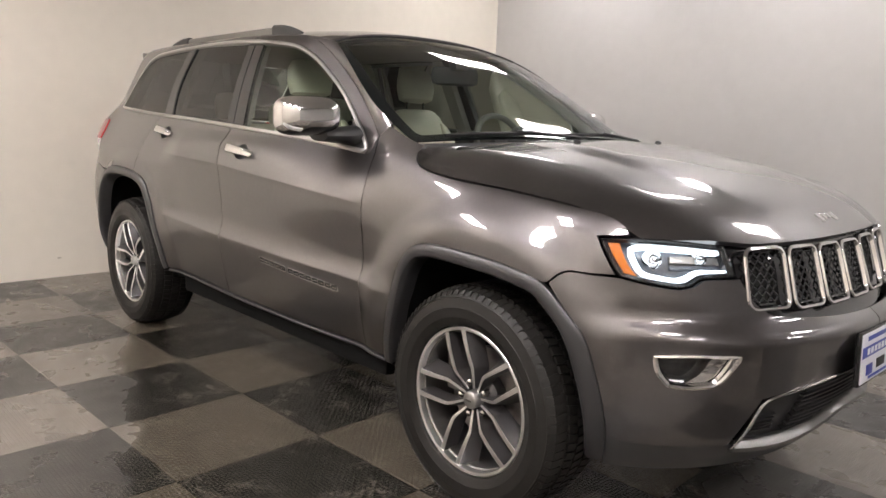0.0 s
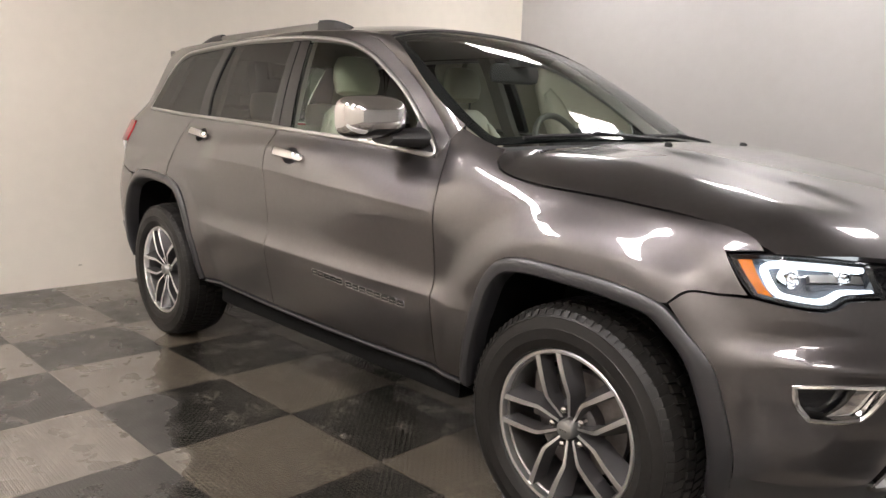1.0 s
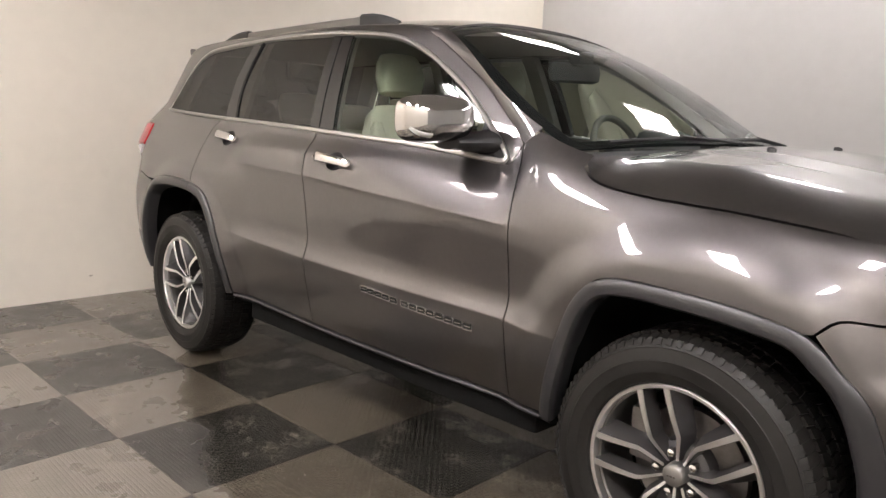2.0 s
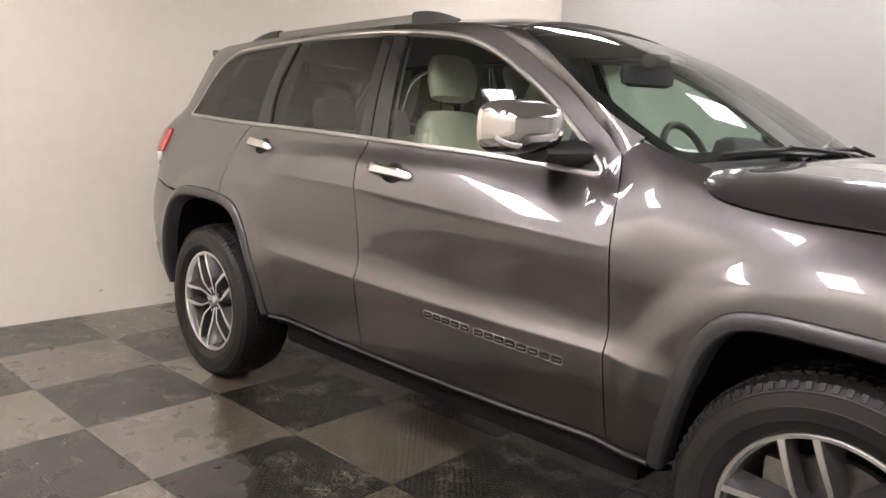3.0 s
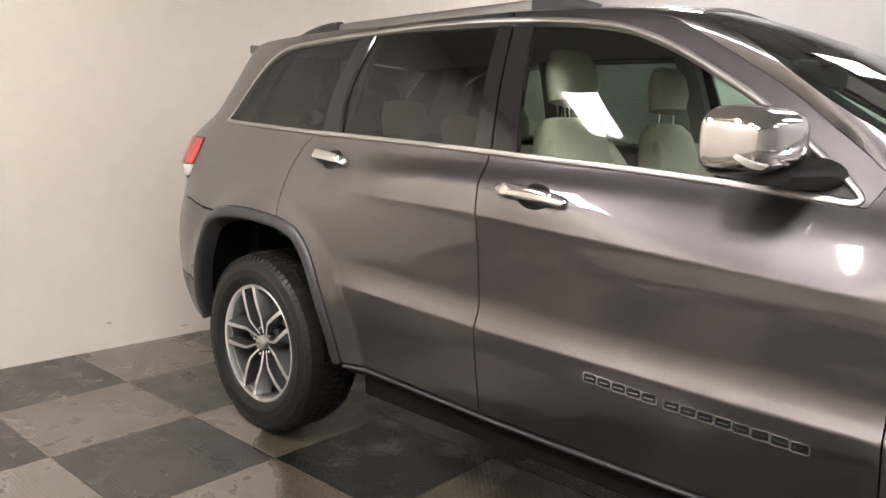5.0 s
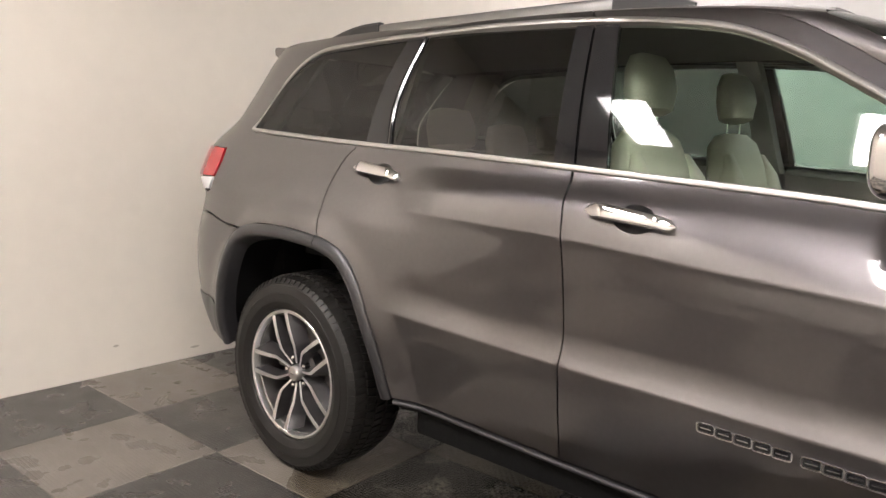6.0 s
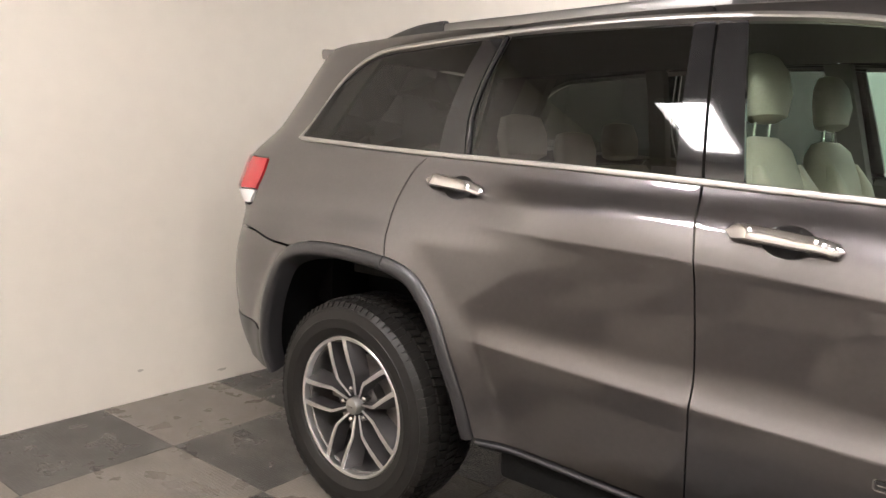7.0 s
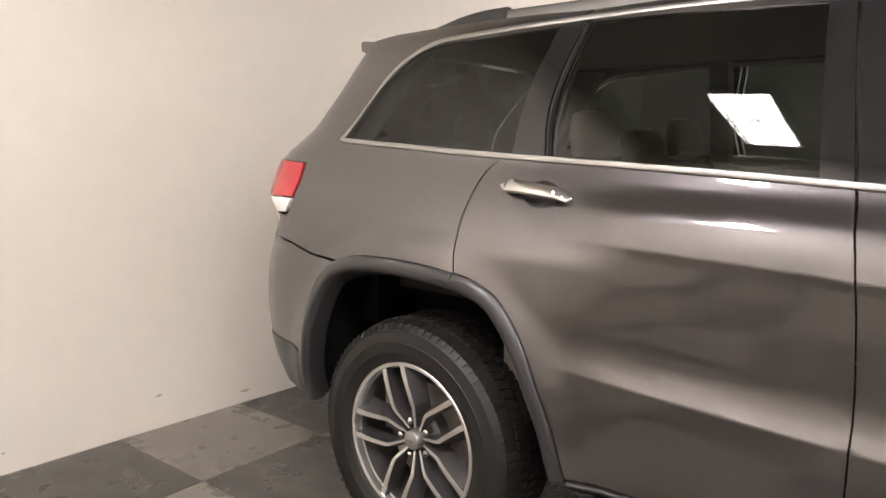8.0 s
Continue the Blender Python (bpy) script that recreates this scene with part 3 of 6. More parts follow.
DLO = [(-1.948, 1.3065), (-1.961, 1.311), (-1.957, 1.322), (-1.915, 1.385), (-1.840, 1.475), (-1.725, 1.578), (-1.610, 1.630), (-1.40, 1.650), (-1.09, 1.664), (-0.75, 1.670), (-0.36, 1.662), (-0.08, 1.638), (0.05, 1.614), (0.19, 1.560),
       (0.32, 1.490), (0.452, 1.411), (0.555, 1.335), (0.635, 1.273), (0.685, 1.234), (0.710, 1.212), (0.727, 1.194), (0.734, 1.179), (0.727, 1.168), (0.710, 1.1635), (0.68, 1.166), (0.555, 1.178), (0.3, 1.200), (-0.3, 1.233), (-0.67, 1.250), (-1.235, 1.270), (-1.6, 1.287)]


def seg(keys, lo, hi, axis=0):
    return [k for k in keys if lo <= k[axis] <= hi]


def ellipse(cx, cz, a, b, tilt=0.0, n=28):
    t = np.linspace(0, 2 * math.pi, n, endpoint=False)
    x, z = a * np.cos(t), b * np.sin(t)
    k = math.radians(tilt)
    return np.stack([cx + x * math.cos(k) - z * math.sin(k), cz + x * math.sin(k) + z * math.cos(k)], 1)


CUP_F, CUP_R = (-0.073, 1.125), (-1.050, 1.1785)
# doors
poly = outline([(0.858, 0.417), *F_GAP[1:], ], [(0.777, 1.232), (0.760, 1.195), (0.742, 1.164)], [(0.742, 1.164), *along(z_belt, 0.70, -0.29, 0.1), (-0.299, 1.233)],
               [(-0.299, 1.233), *B_GAP[3:]], [(-0.262, 0.42), (0.3, 0.415), (0.858, 0.417)])
front_door, front_door_l = both("front_door", inset(poly, GAP), PAINT, "grey metallic front door", step=0.028, lines=crease_lines(-0.24, 0.85), holes=[ellipse(*CUP_F, 0.058, 0.036, -5)])
poly = outline([(-0.262, 0.42), *B_GAP[5:2:-1], (-0.302, 1.233)], [(-0.302, 1.233), *along(z_belt, -0.32, -1.2, 0.1), (-1.222, 1.270)], [(-1.222, 1.270), *R_GAP[1:]],
               [(-1.262, 0.948), (-1.217, 0.941), *ARCH_R[4::-1]], [(-0.905, 0.437), (-0.6, 0.43), (-0.262, 0.42)])
rear_door, rear_door_l = both("rear_door", inset(poly, GAP), PAINT, "grey metallic rear door", step=0.028, lines=crease_lines(-1.2, -0.27), holes=[ellipse(*CUP_R, 0.058, 0.036, -5)])
# door frames above the belt
poly = outline([(0.777, 1.232), *A_SEAM[1:]], [(-0.392, 1.693), (-0.366, 1.664)], [(-0.366, 1.664), (-0.08, 1.640), (0.05, 1.616), (0.19, 1.562), (0.32, 1.492), (0.452, 1.413), (0.555, 1.337), (0.635, 1.275), (0.685, 1.236), (0.711, 1.213), (0.728, 1.195), (0.735, 1.179), (0.730, 1.168), (0.722, 1.164)],
               [(0.722, 1.164), (0.744, 1.164)], [(0.744, 1.164), (0.762, 1.195), (0.777, 1.232)])
for mir, parent in ((False, front_door), (True, front_door_l)):
    link("door_frame", panel_mesh("door_frame", inset(poly, 0.0015), shl, step=0.02, mirror=mir), PAINT, parent)
poly = outline([(-0.396, 1.693), (-0.7, 1.697), (-0.95, 1.694), (-1.04, 1.686), (-1.075, 1.667)], [(-1.075, 1.667), (-0.75, 1.672), (-0.370, 1.664)], [(-0.370, 1.664), (-0.396, 1.693)])
for mir, parent in ((False, rear_door), (True, rear_door_l)):
    link("door_frame", panel_mesh("door_frame", inset(poly, 0.0015), shl, step=0.02, mirror=mir), PAINT, parent)

# front fender: to the hood seam above, the arch below and the bumper seam ahead
HOODSEAM = [(1.058, 1.211), (1.056, 1.188), (1.064, 1.165), (1.085, 1.148), (1.125, 1.133), (1.26, 1.111), (1.52, 1.093), (1.6, 1.086), (1.76, 1.070), (1.87, 1.052), (1.91, 1.030), (1.925, 1.004)]
poly = outline([(0.858, 0.417), *F_GAP[1:]], [(0.777, 1.232), (0.803, 1.258), (0.836, 1.274)], [(0.836, 1.274), (0.90, 1.254), (0.974, 1.232), (1.058, 1.211)], HOODSEAM, [(1.925, 1.004), (1.851, 0.996)],
               [(1.851, 0.996), (1.872, 0.945), (1.897, 0.893)], [(1.897, 0.893), (1.84, 0.889), (1.785, 0.888), (1.748, 0.850)], [(1.748, 0.850), (1.735, 0.847), *ARCH_F[7:3:-1], *ARCH_F[3:0:-1], (1.000, 0.417)], [(1.000, 0.417), (0.858, 0.417)])
front_fender, front_fender_l = both("front_fender", inset(poly, GAP), PAINT, "grey metallic front fender", step=0.022, lines=crease_lines(0.86, 1.1))
# quarter panel with the rear pillar
poly = outline(list(R_GAP), [(-1.262, 0.948), (-1.38, 0.959), (-1.60, 0.957), (-1.736, 0.936), (-1.768, 0.919)], [(-1.768, 0.919), (-1.93, 0.924), (-2.062, 0.951), (-2.16, 0.956)],
               [(-2.16, 0.956), (-2.165, 1.04)], [(-2.165, 1.04), (-2.10, 1.044), (-2.066, 1.10)], [(-2.066, 1.10), (-2.060, 1.16), (-2.068, 1.228)], [(-2.068, 1.228), (-2.24, 1.234)],
               [(-2.24, 1.234), (-2.25, 1.40), (-2.21, 1.55), (-2.13, 1.66)],
               [(-2.13, 1.66), (-1.80, 1.684), (-1.30, 1.697), (-1.043, 1.690)], [(-1.043, 1.690), (-1.078, 1.667)],
               [(-1.078, 1.667), (-1.40, 1.652), (-1.610, 1.632), (-1.725, 1.580), (-1.842, 1.477), (-1.917, 1.387), (-1.959, 1.323), (-1.963, 1.311), (-1.950, 1.3055)], [(-1.950, 1.3055), (-1.6, 1.285), (-1.222, 1.268)])
quarter, quarter_l = both("quarter_panel", inset(poly, GAP * 0.8), PAINT, "grey metallic rear quarter panel", step=0.028)

# glass and pillar covers: one smooth, nearly flat sheet fitted to the body side
gx_, gz_ = (a.ravel() for a in np.meshgrid(np.linspace(-1.9, 0.65, 40), np.linspace(1.22, 1.66, 20)))
keep_ = (gz_ < 1.62 - 0.62 * np.maximum(gx_ - 0.05, 0)) & (gz_ < 1.62 - 0.9 * np.maximum(-1.55 - gx_, 0))
gx_, gz_ = gx_[keep_], gz_[keep_]
terms = lambda x, z: np.stack([np.ones_like(x), x, x * x, z, z * z, x * z, x ** 3], -1)
glass_fit = np.linalg.lstsq(terms(gx_, gz_), shell(gx_, gz_)[:, 1], rcond=None)[0]


def gls(s, z):
    s = np.asarray(s, float)
    z = np.asarray(z, float) + 0 * s
    p = shell(s, z)
    return np.stack([p[..., 0], terms(s, z) @ glass_fit - 0.36 * (0.036 - (z - 1.44) ** 2), z], -1)


GL = dict(thick=0.004, lift=-0.013, step=0.05)
poly = outline([(-0.205, 1.248), (-0.245, 1.45), (-0.285, 1.648)], [(-0.285, 1.648), (-0.08, 1.626), (0.05, 1.602), (0.185, 1.548), (0.312, 1.478), (0.444, 1.398), (0.546, 1.322), (0.565, 1.30)], [(0.565, 1.30), (0.565, 1.190)],
               [(0.565, 1.190), (0.50, 1.197), (0.3, 1.214), (-0.205, 1.244)])
for mir, parent in ((False, front_door), (True, front_door_l)):
    link("window_glass", panel_mesh("window_glass", poly, gls, mirror=mir, **GL), CLEAR, parent, "clear greenish window glass").visible_shadow = False
poly = outline([(-1.045, 1.274), (-1.062, 1.40), (-1.052, 1.50), (-1.015, 1.655)], [(-1.015, 1.655), (-0.75, 1.658), (-0.425, 1.653)], [(-0.425, 1.653), (-0.40, 1.45), (-0.375, 1.25)], [(-0.375, 1.25), (-0.67, 1.263), (-1.045, 1.276)])
for mir, parent in ((False, rear_door), (True, rear_door_l)):
    link("window_glass", panel_mesh("window_glass", poly, gls, mirror=mir, **GL), PRIVACY, parent, "dark privacy glass")
poly = outline([(-1.075, 1.278), (-1.105, 1.40), (-1.095, 1.50), (-1.055, 1.652)], [(-1.055, 1.652), (-1.40, 1.637), (-1.60, 1.618), (-1.715, 1.567), (-1.83, 1.463), (-1.90, 1.375), (-1.935, 1.322)], [(-1.935, 1.322), (-1.6, 1.300), (-1.075, 1.278)])
for mir, parent in ((False, quarter), (True, quarter_l)):
    link("window_glass", panel_mesh("window_glass", poly, gls, mirror=mir, **GL), PRIVACY, parent, "dark privacy glass")
# black covers: division bar of the rear door, both sides of the middle pillar
for keys, which in (([(-1.047, 1.272), (-1.065, 1.40), (-1.055, 1.50), (-1.017, 1.655)], 0),):
    for mir, parent in ((False, rear_door), (True, rear_door_l)):
        path = spline([(x - 0.014, z) for x, z in keys])
        link("division_bar", strip_mesh("division_bar", path, gls, [(-0.009, -0.016), (-0.008, -0.008), (0, -0.005), (0.008, -0.008), (0.009, -0.016)], mirror=mir), GLOSSBLACK, parent)
poly = outline([(-0.307, 1.243), (-0.337, 1.45), (-0.367, 1.657)], [(-0.367, 1.657), (-0.425, 1.657)], [(-0.425, 1.657), (-0.40, 1.45), (-0.375, 1.246)], [(-0.375, 1.246), (-0.307, 1.243)])
for mir, parent in ((False, rear_door), (True, rear_door_l)):
    link("pillar_cover", panel_mesh("pillar_cover", inset(poly, 0.001), gls, step=0.04, thick=0.02, lift=-0.009, mirror=mir), GLOSSBLACK, parent, "gloss black pillar cover")
poly = outline([(-0.301, 1.243), (-0.331, 1.45), (-0.361, 1.655)], [(-0.361, 1.655), (-0.285, 1.650)], [(-0.285, 1.650), (-0.245, 1.45), (-0.205, 1.240)], [(-0.205, 1.240), (-0.301, 1.243)])
for mir, parent in ((False, front_door), (True, front_door_l)):
    link("pillar_cover", panel_mesh("pillar_cover", inset(poly, 0.001), gls, step=0.04, thick=0.02, lift=-0.009, mirror=mir), GLOSSBLACK, parent, "gloss black pillar cover")
poly = outline([(-1.076, 1.279), (-1.094, 1.40), (-1.084, 1.50), (-1.046, 1.651)], [(-1.046, 1.651), (-1.125, 1.649)], [(-1.125, 1.649), (-1.170, 1.50), (-1.185, 1.40), (-1.190, 1.283)], [(-1.190, 1.283), (-1.076, 1.279)])
for mir, parent in ((False, quarter), (True, quarter_l)):
    link("pillar_cover", panel_mesh("pillar_cover", inset(poly, 0.001), gls, step=0.04, thick=0.01, lift=-0.010, mirror=mir), GLOSSBLACK, parent, "gloss black pillar cover")
# bright trim round the side windows
TRIM = [(-0.003, -0.010), (-0.001, 0.008), (0.003, 0.0105), (0.010, 0.0105), (0.0135, 0.007), (0.0140, -0.016)]
dlo = spline(DLO, closed=True, step=0.015)
for mir in (False, True):
    strip("window_trim", dlo, shl, [(-w, h) for w, h in TRIM], SATIN, car, "bright chrome trim round the side windows", closed=True, mirror=mir)

# ---- hood, windshield, roof
zc_hood = curve([1.0, 1.2, 1.4, 1.6, 1.8, 2.0, 2.1, 2.17, 2.22, 2.25, 2.3], [1.222, 1.238, 1.232, 1.207, 1.170, 1.120, 1.085, 1.050, 1.020, 1.000, 0.96])
hs = spline(HOODSEAM, step=0.02)
hs3 = shell(hs[:, 0], hs[:, 1])
HOODKEYS = ((1.058, 1.195), (1.085, 1.150), (1.125, 1.133), (1.26, 1.111), (1.52, 1.093), (1.6, 1.086), (1.76, 1.070), (1.87, 1.052))
ye_hood = curve([1.0] + [s for s, z in HOODKEYS] + [1.96, 2.2], [0.765] + [float(-shell(s, z)[1]) for s, z in HOODKEYS] + [0.832, 0.832])
ze_hood = curve([1.0] + [s for s, z in HOODKEYS] + [1.96, 2.05, 2.2, 2.3], [1.212] + [z for s, z in HOODKEYS] + [1.010, 0.985, 0.93, 0.90])


lip = shell(np.linspace(1.93, 2.52, 40), 1.000 - 0.011 * ramp(np.linspace(1.93, 2.52, 40), 2.08, 2.2))
front_edge = lip[:, :2]


def hood_base(x, y):
    u = np.abs(y) / ye_hood(x)
    zc, ze = zc_hood(x), ze_hood(x)
    a = np.minimum(0.030, 0.3 * (zc - ze))
    k = 0.46 * a * 0.77
    t = np.clip((u - 0.77) / 0.23, 0, 1.3)
    drop = zc - a - ze
    z = np.where(u < 0.77, zc - a * (u / 0.77) ** 2, zc - a - k * t - (drop - k) * t ** 1.7)
    return z + 0.010 * (1 - ramp(np.abs(y), 0.34, 0.47)) * ramp(x, 1.05, 1.3) * (1 - ramp(x, 1.9, 2.12))


def hood_surf(x, y):
    """Hood: flat top, rolled sides, bent down to its front edge."""
    x, y = np.asarray(x, float), np.asarray(y, float)
    xf = np.interp(-np.abs(y), front_edge[:, 1], front_edge[:, 0])
    t = np.clip((x - xf + 0.24) / 0.24, 0, 1.15)
    return np.stack([x, y, hood_base(x, y) - (hood_base(xf, y) - np.interp(-np.abs(y), lip[:, 1], lip[:, 2]) + 0.001) * t ** 2.2], -1)


side_edge = hs3[1:-2, :2]
rear_edge = np.array([(1.058 + 0.070 * (1 - (y / 0.757) ** 2), y) for y in np.linspace(0, -0.752, 20)])
right = np.concatenate([rear_edge, side_edge + (0, 0.004), front_edge[1:]])
poly = np.concatenate([right, (right * (1, -1))[-2:0:-1]])
hood = panel("hood", poly, hood_surf, PAINT, car, "grey metallic hood with a raised centre", out=(0, 0, 1), step=0.03, thick=0.018)


def ws(u, v):
    """Windshield: u across, v upwards."""
    b = 1 - np.abs(u) ** 2.6
    x0, y0, z0 = 0.968 + 0.11 * b, 0.756 * u, 1.224 + 0.020 * b
    x1, y1, z1 = 0.235 - 0.05 * b, 0.608 * u, 1.641 + 0.064 * b
    k = 4 * v * (1 - v)
    return np.stack([x0 + (x1 - x0) * v + 0.016 * k - 0.55 * v * (1 - v) ** 2 * u ** 4, y0 + (y1 - y0) * v + 0.02 * k * u, z0 + (z1 - z0) * v + (0.018 + 0.034 * b) * k], -1)


poly = np.array([(u, 0.0) for u in np.linspace(-1, 1, 30)] + [(1, v) for v in np.linspace(0.05, 1, 20)] + [(u, 1.0) for u in np.linspace(0.93, -1, 30)] + [(-1, v) for v in np.linspace(0.95, 0.05, 19)])
windshield = panel("windshield", poly, ws, WINDSHIELD, car, "raked clear greenish windshield", out=(1, 0, 1), step=0.08, thick=0.005, lift=-0.004)
windshield.visible_shadow = False
border = np.array([(u, 0.006) for u in np.linspace(-0.99, 0.99, 40)] + [(0.99, v) for v in np.linspace(0.03, 0.99, 30)] + [(u, 0.994) for u in np.linspace(0.96, -0.99, 40)] + [(-0.99, v) for v in np.linspace(0.96, 0.03, 30)])
inner = np.array([(u, 0.05) for u in np.linspace(-0.915, 0.915, 40)] + [(0.935 - 0.01 * v, v) for v in np.linspace(0.07, 0.92, 30)] + [(u, 0.925) for u in np.linspace(0.885, -0.915, 40)] + [(-0.935 + 0.01 * v, v) for v in np.linspace(0.90, 0.07, 30)])
panel("glass_border", border, ws, GLOSSBLACK, windshield, "black ceramic border", out=(1, 0, 1), step=0.1, thick=0.0, lift=-0.013, holes=[inner])

zr_c = curve([-2.06, -1.6, -1.0, -0.4, 0.0, 0.2], [1.678, 1.715, 1.744, 1.752, 1.737, 1.709])
zr_e = curve([-2.06, -1.8, -1.04, -0.38, -0.02, 0.12, 0.24], [1.668, 1.684, 1.692, 1.692, 1.676, 1.662, 1.641])
yr_e = curve([-2.06, -1.8, -1.04, -0.38, -0.02, 0.12, 0.24], [0.535] + [float(-shell(x, z)[1]) for x, z in ((-1.8, 1.684), (-1.04, 1.692), (-0.38, 1.692), (-0.02, 1.674))] + [0.625, 0.608])


def roof_surf(x, y):
    u = np.abs(y) / yr_e(x)
    return np.stack([x, y, zr_c(x) - (zr_c(x) - zr_e(x)) * np.minimum(u, 1.1) ** (2.4 + 1.2 * ramp(-x, 1.0, 1.6))], -1)


xs = np.linspace(0.238, -2.05, 80)
fr = ws(np.linspace(0, 1, 16), np.full(16, 1.0))[:-1, :2] - (0.004, 0)
right = np.concatenate([fr * (1, -1), np.stack([xs, -yr_e(xs) + 0.002], 1), [(-2.06, y) for y in np.linspace(-0.5, 0, 10)]])
poly = np.concatenate([right, (right * (1, -1))[-2:0:-1]])
roof = panel("roof", poly, roof_surf, PAINT, car, "grey metallic roof", out=(0, 0, 1), step=0.06, thick=0.012)

# windshield pillars
az = spline(A_SEAM[:8], step=0.02)
seam3 = shell(az[:, 0], az[:, 1])
k = len(seam3)
edge3 = ws(np.full(k, -1.0), 0.125 + 0.875 * np.clip((seam3[:, 2] - seam3[0, 2]) / (1.655 - seam3[0, 2]), 0, 1))
for mir in (1, -1):
    rows = []
    for j in range(7):
        f = j / 6
        p = seam3 + (edge3 - seam3) * f
        bulge = 4 * f * (1 - f) * 0.004
        rows.append(p + np.array([0.35, -0.75, 0.35]) * bulge)
    bm = bmesh.new()
    loft(bm, [[(x, y * mir, z) for x, y, z in row] for row in rows], closed=False)
    loft(bm, [[(x, y * mir, z) for x, y, z in rows[0]], [(x - 0.01, (y + 0.02) * mir, z - 0.01) for x, y, z in rows[0]]], closed=False)
    loft(bm, [[(x, y * mir, z) for x, y, z in rows[-1]], [(x - 0.015, (y + 0.015) * mir, z - 0.02) for x, y, z in rows[-1]]], closed=False)
    part("windshield_pillar", bm, PAINT, car, "grey metallic windshield pillar", angle=60)

# ---- front end
tbl = np.linspace(1.5, 2.52, 300)
tby = shell(tbl, np.full(300, 0.88))[:, 1]


def front(u, z):
    """Front face by the distance u from the middle."""
    u = np.asarray(u, float)
    p = shell(np.interp(-np.abs(u), tby, tbl), z)
    return np.stack([p[..., 0], p[..., 1] * -np.sign(u + 1e-9), p[..., 2]], -1)


LAMP = outline([(1.853, 0.993), (1.924, 1.001), (2.03, 0.999), (2.118, 0.988)], [(2.118, 0.988), (2.138, 0.900)], [(2.138, 0.900), (2.10, 0.897), (2.065, 0.893), (2.047, 0.875), (2.027, 0.868), (1.98, 0.872), (1.93, 0.882), (1.903, 0.889)],
               [(1.903, 0.889), (1.875, 0.943), (1.853, 0.993)], step=0.012)
FOG = outline([(1.957, 0.678), (2.03, 0.686), (2.107, 0.688)], [(2.107, 0.688), (2.108, 0.675), (2.085, 0.615), (2.07, 0.598)], [(2.07, 0.598), (2.03, 0.591), (1.99, 0.594)], [(1.99, 0.594), (1.968, 0.63), (1.957, 0.678)], step=0.012)
poly = outline([(1.890, 0.414), *ARCH_F[12:8:-1], (1.750, 0.850)], [(1.750, 0.850), (1.787, 0.886), (1.84, 0.887), (1.903, 0.887)], [(1.903, 0.887), (1.93, 0.880), (1.98, 0.870), (2.027, 0.866), (2.048, 0.873), (2.066, 0.891), (2.10, 0.895), (2.142, 0.897)],
               [(2.142, 0.897), (2.158, 0.85), (2.180, 0.812), (2.206, 0.789)], [(2.206, 0.789), (2.30, 0.775), (2.42, 0.765), (2.52, 0.762)], [(2.52, 0.762), (2.52, 0.592)], [(2.52, 0.592), (2.36, 0.584), (2.24, 0.568), (2.175, 0.552)],
               [(2.175, 0.552), (2.150, 0.47), (2.135, 0.400)], [(2.135, 0.400), (2.03, 0.398), (1.95, 0.404), (1.890, 0.414)], step=0.015)
bumper = panel("front_bumper", inset(poly, 0.0015), shl, PAINT, car, "grey metallic front bumper", step=0.02, twin=True, holes=[FOG], out=(1, -1, 0), lines=[np.stack([np.arange(1.8, 2.52, 0.02), np.full(36, z)], 1) for z in (0.69, 0.712, 0.725, 0.738, 0.755, 0.785)])
# black lower lip
poly = outline([(1.892, 0.412), (1.95, 0.401), (2.03, 0.395), (2.135, 0.397), (2.26, 0.385), (2.52, 0.375)], [(2.52, 0.375), (2.52, 0.30)], [(2.52, 0.30), (2.2, 0.30), (1.95, 0.30), (1.892, 0.30)], [(1.892, 0.30), (1.892, 0.412)])
panel("lower_lip", poly, shl, FLARE, bumper, "dark grey plastic lower lip", step=0.03, twin=True, out=(1, -1, 0), lift=-0.004, thick=0.03)

# rear end
poly = outline([(-1.962, 0.56), (-1.95, 0.62), (-1.905, 0.76), (-1.835, 0.885), (-1.772, 0.915)], [(-1.772, 0.915), (-1.93, 0.920), (-2.062, 0.947), (-2.16, 0.952)], [(-2.16, 0.952), (-2.4, 0.957), (-2.70, 0.957)], [(-2.70, 0.957), (-2.70, 0.585)],
               [(-2.70, 0.585), (-2.3, 0.583), (-2.0, 0.578)], [(-2.0, 0.578), (-1.962, 0.56)])
rear_bumper = panel("rear_bumper", inset(poly, 0.002), shl, PAINT, car, "grey metallic rear bumper", step=0.035, twin=True, out=(-1, -1, 0))
panel("lower_bumper", outline([(-1.985, 0.40), (-1.975, 0.48), (-1.962, 0.556)], [(-1.962, 0.556), (-2.0, 0.573), (-2.3, 0.578), (-2.70, 0.58)], [(-2.70, 0.58), (-2.70, 0.42)], [(-2.70, 0.42), (-2.3, 0.41), (-1.985, 0.40)]), shl, FLARE, rear_bumper,
      "dark grey lower bumper", step=0.04, twin=True, out=(-1, -1, 0), lift=0.004)
tailgate = panel("tailgate", outline([(-2.168, 0.961), (-2.17, 1.035), (-2.30, 1.09), (-2.34, 1.24)], [(-2.34, 1.24), (-2.70, 1.25)], [(-2.70, 1.25), (-2.70, 0.961)], [(-2.70, 0.961), (-2.168, 0.961)]), shl, PAINT, car, "grey metallic tailgate", step=0.04, twin=True, out=(-1, -1, 0))
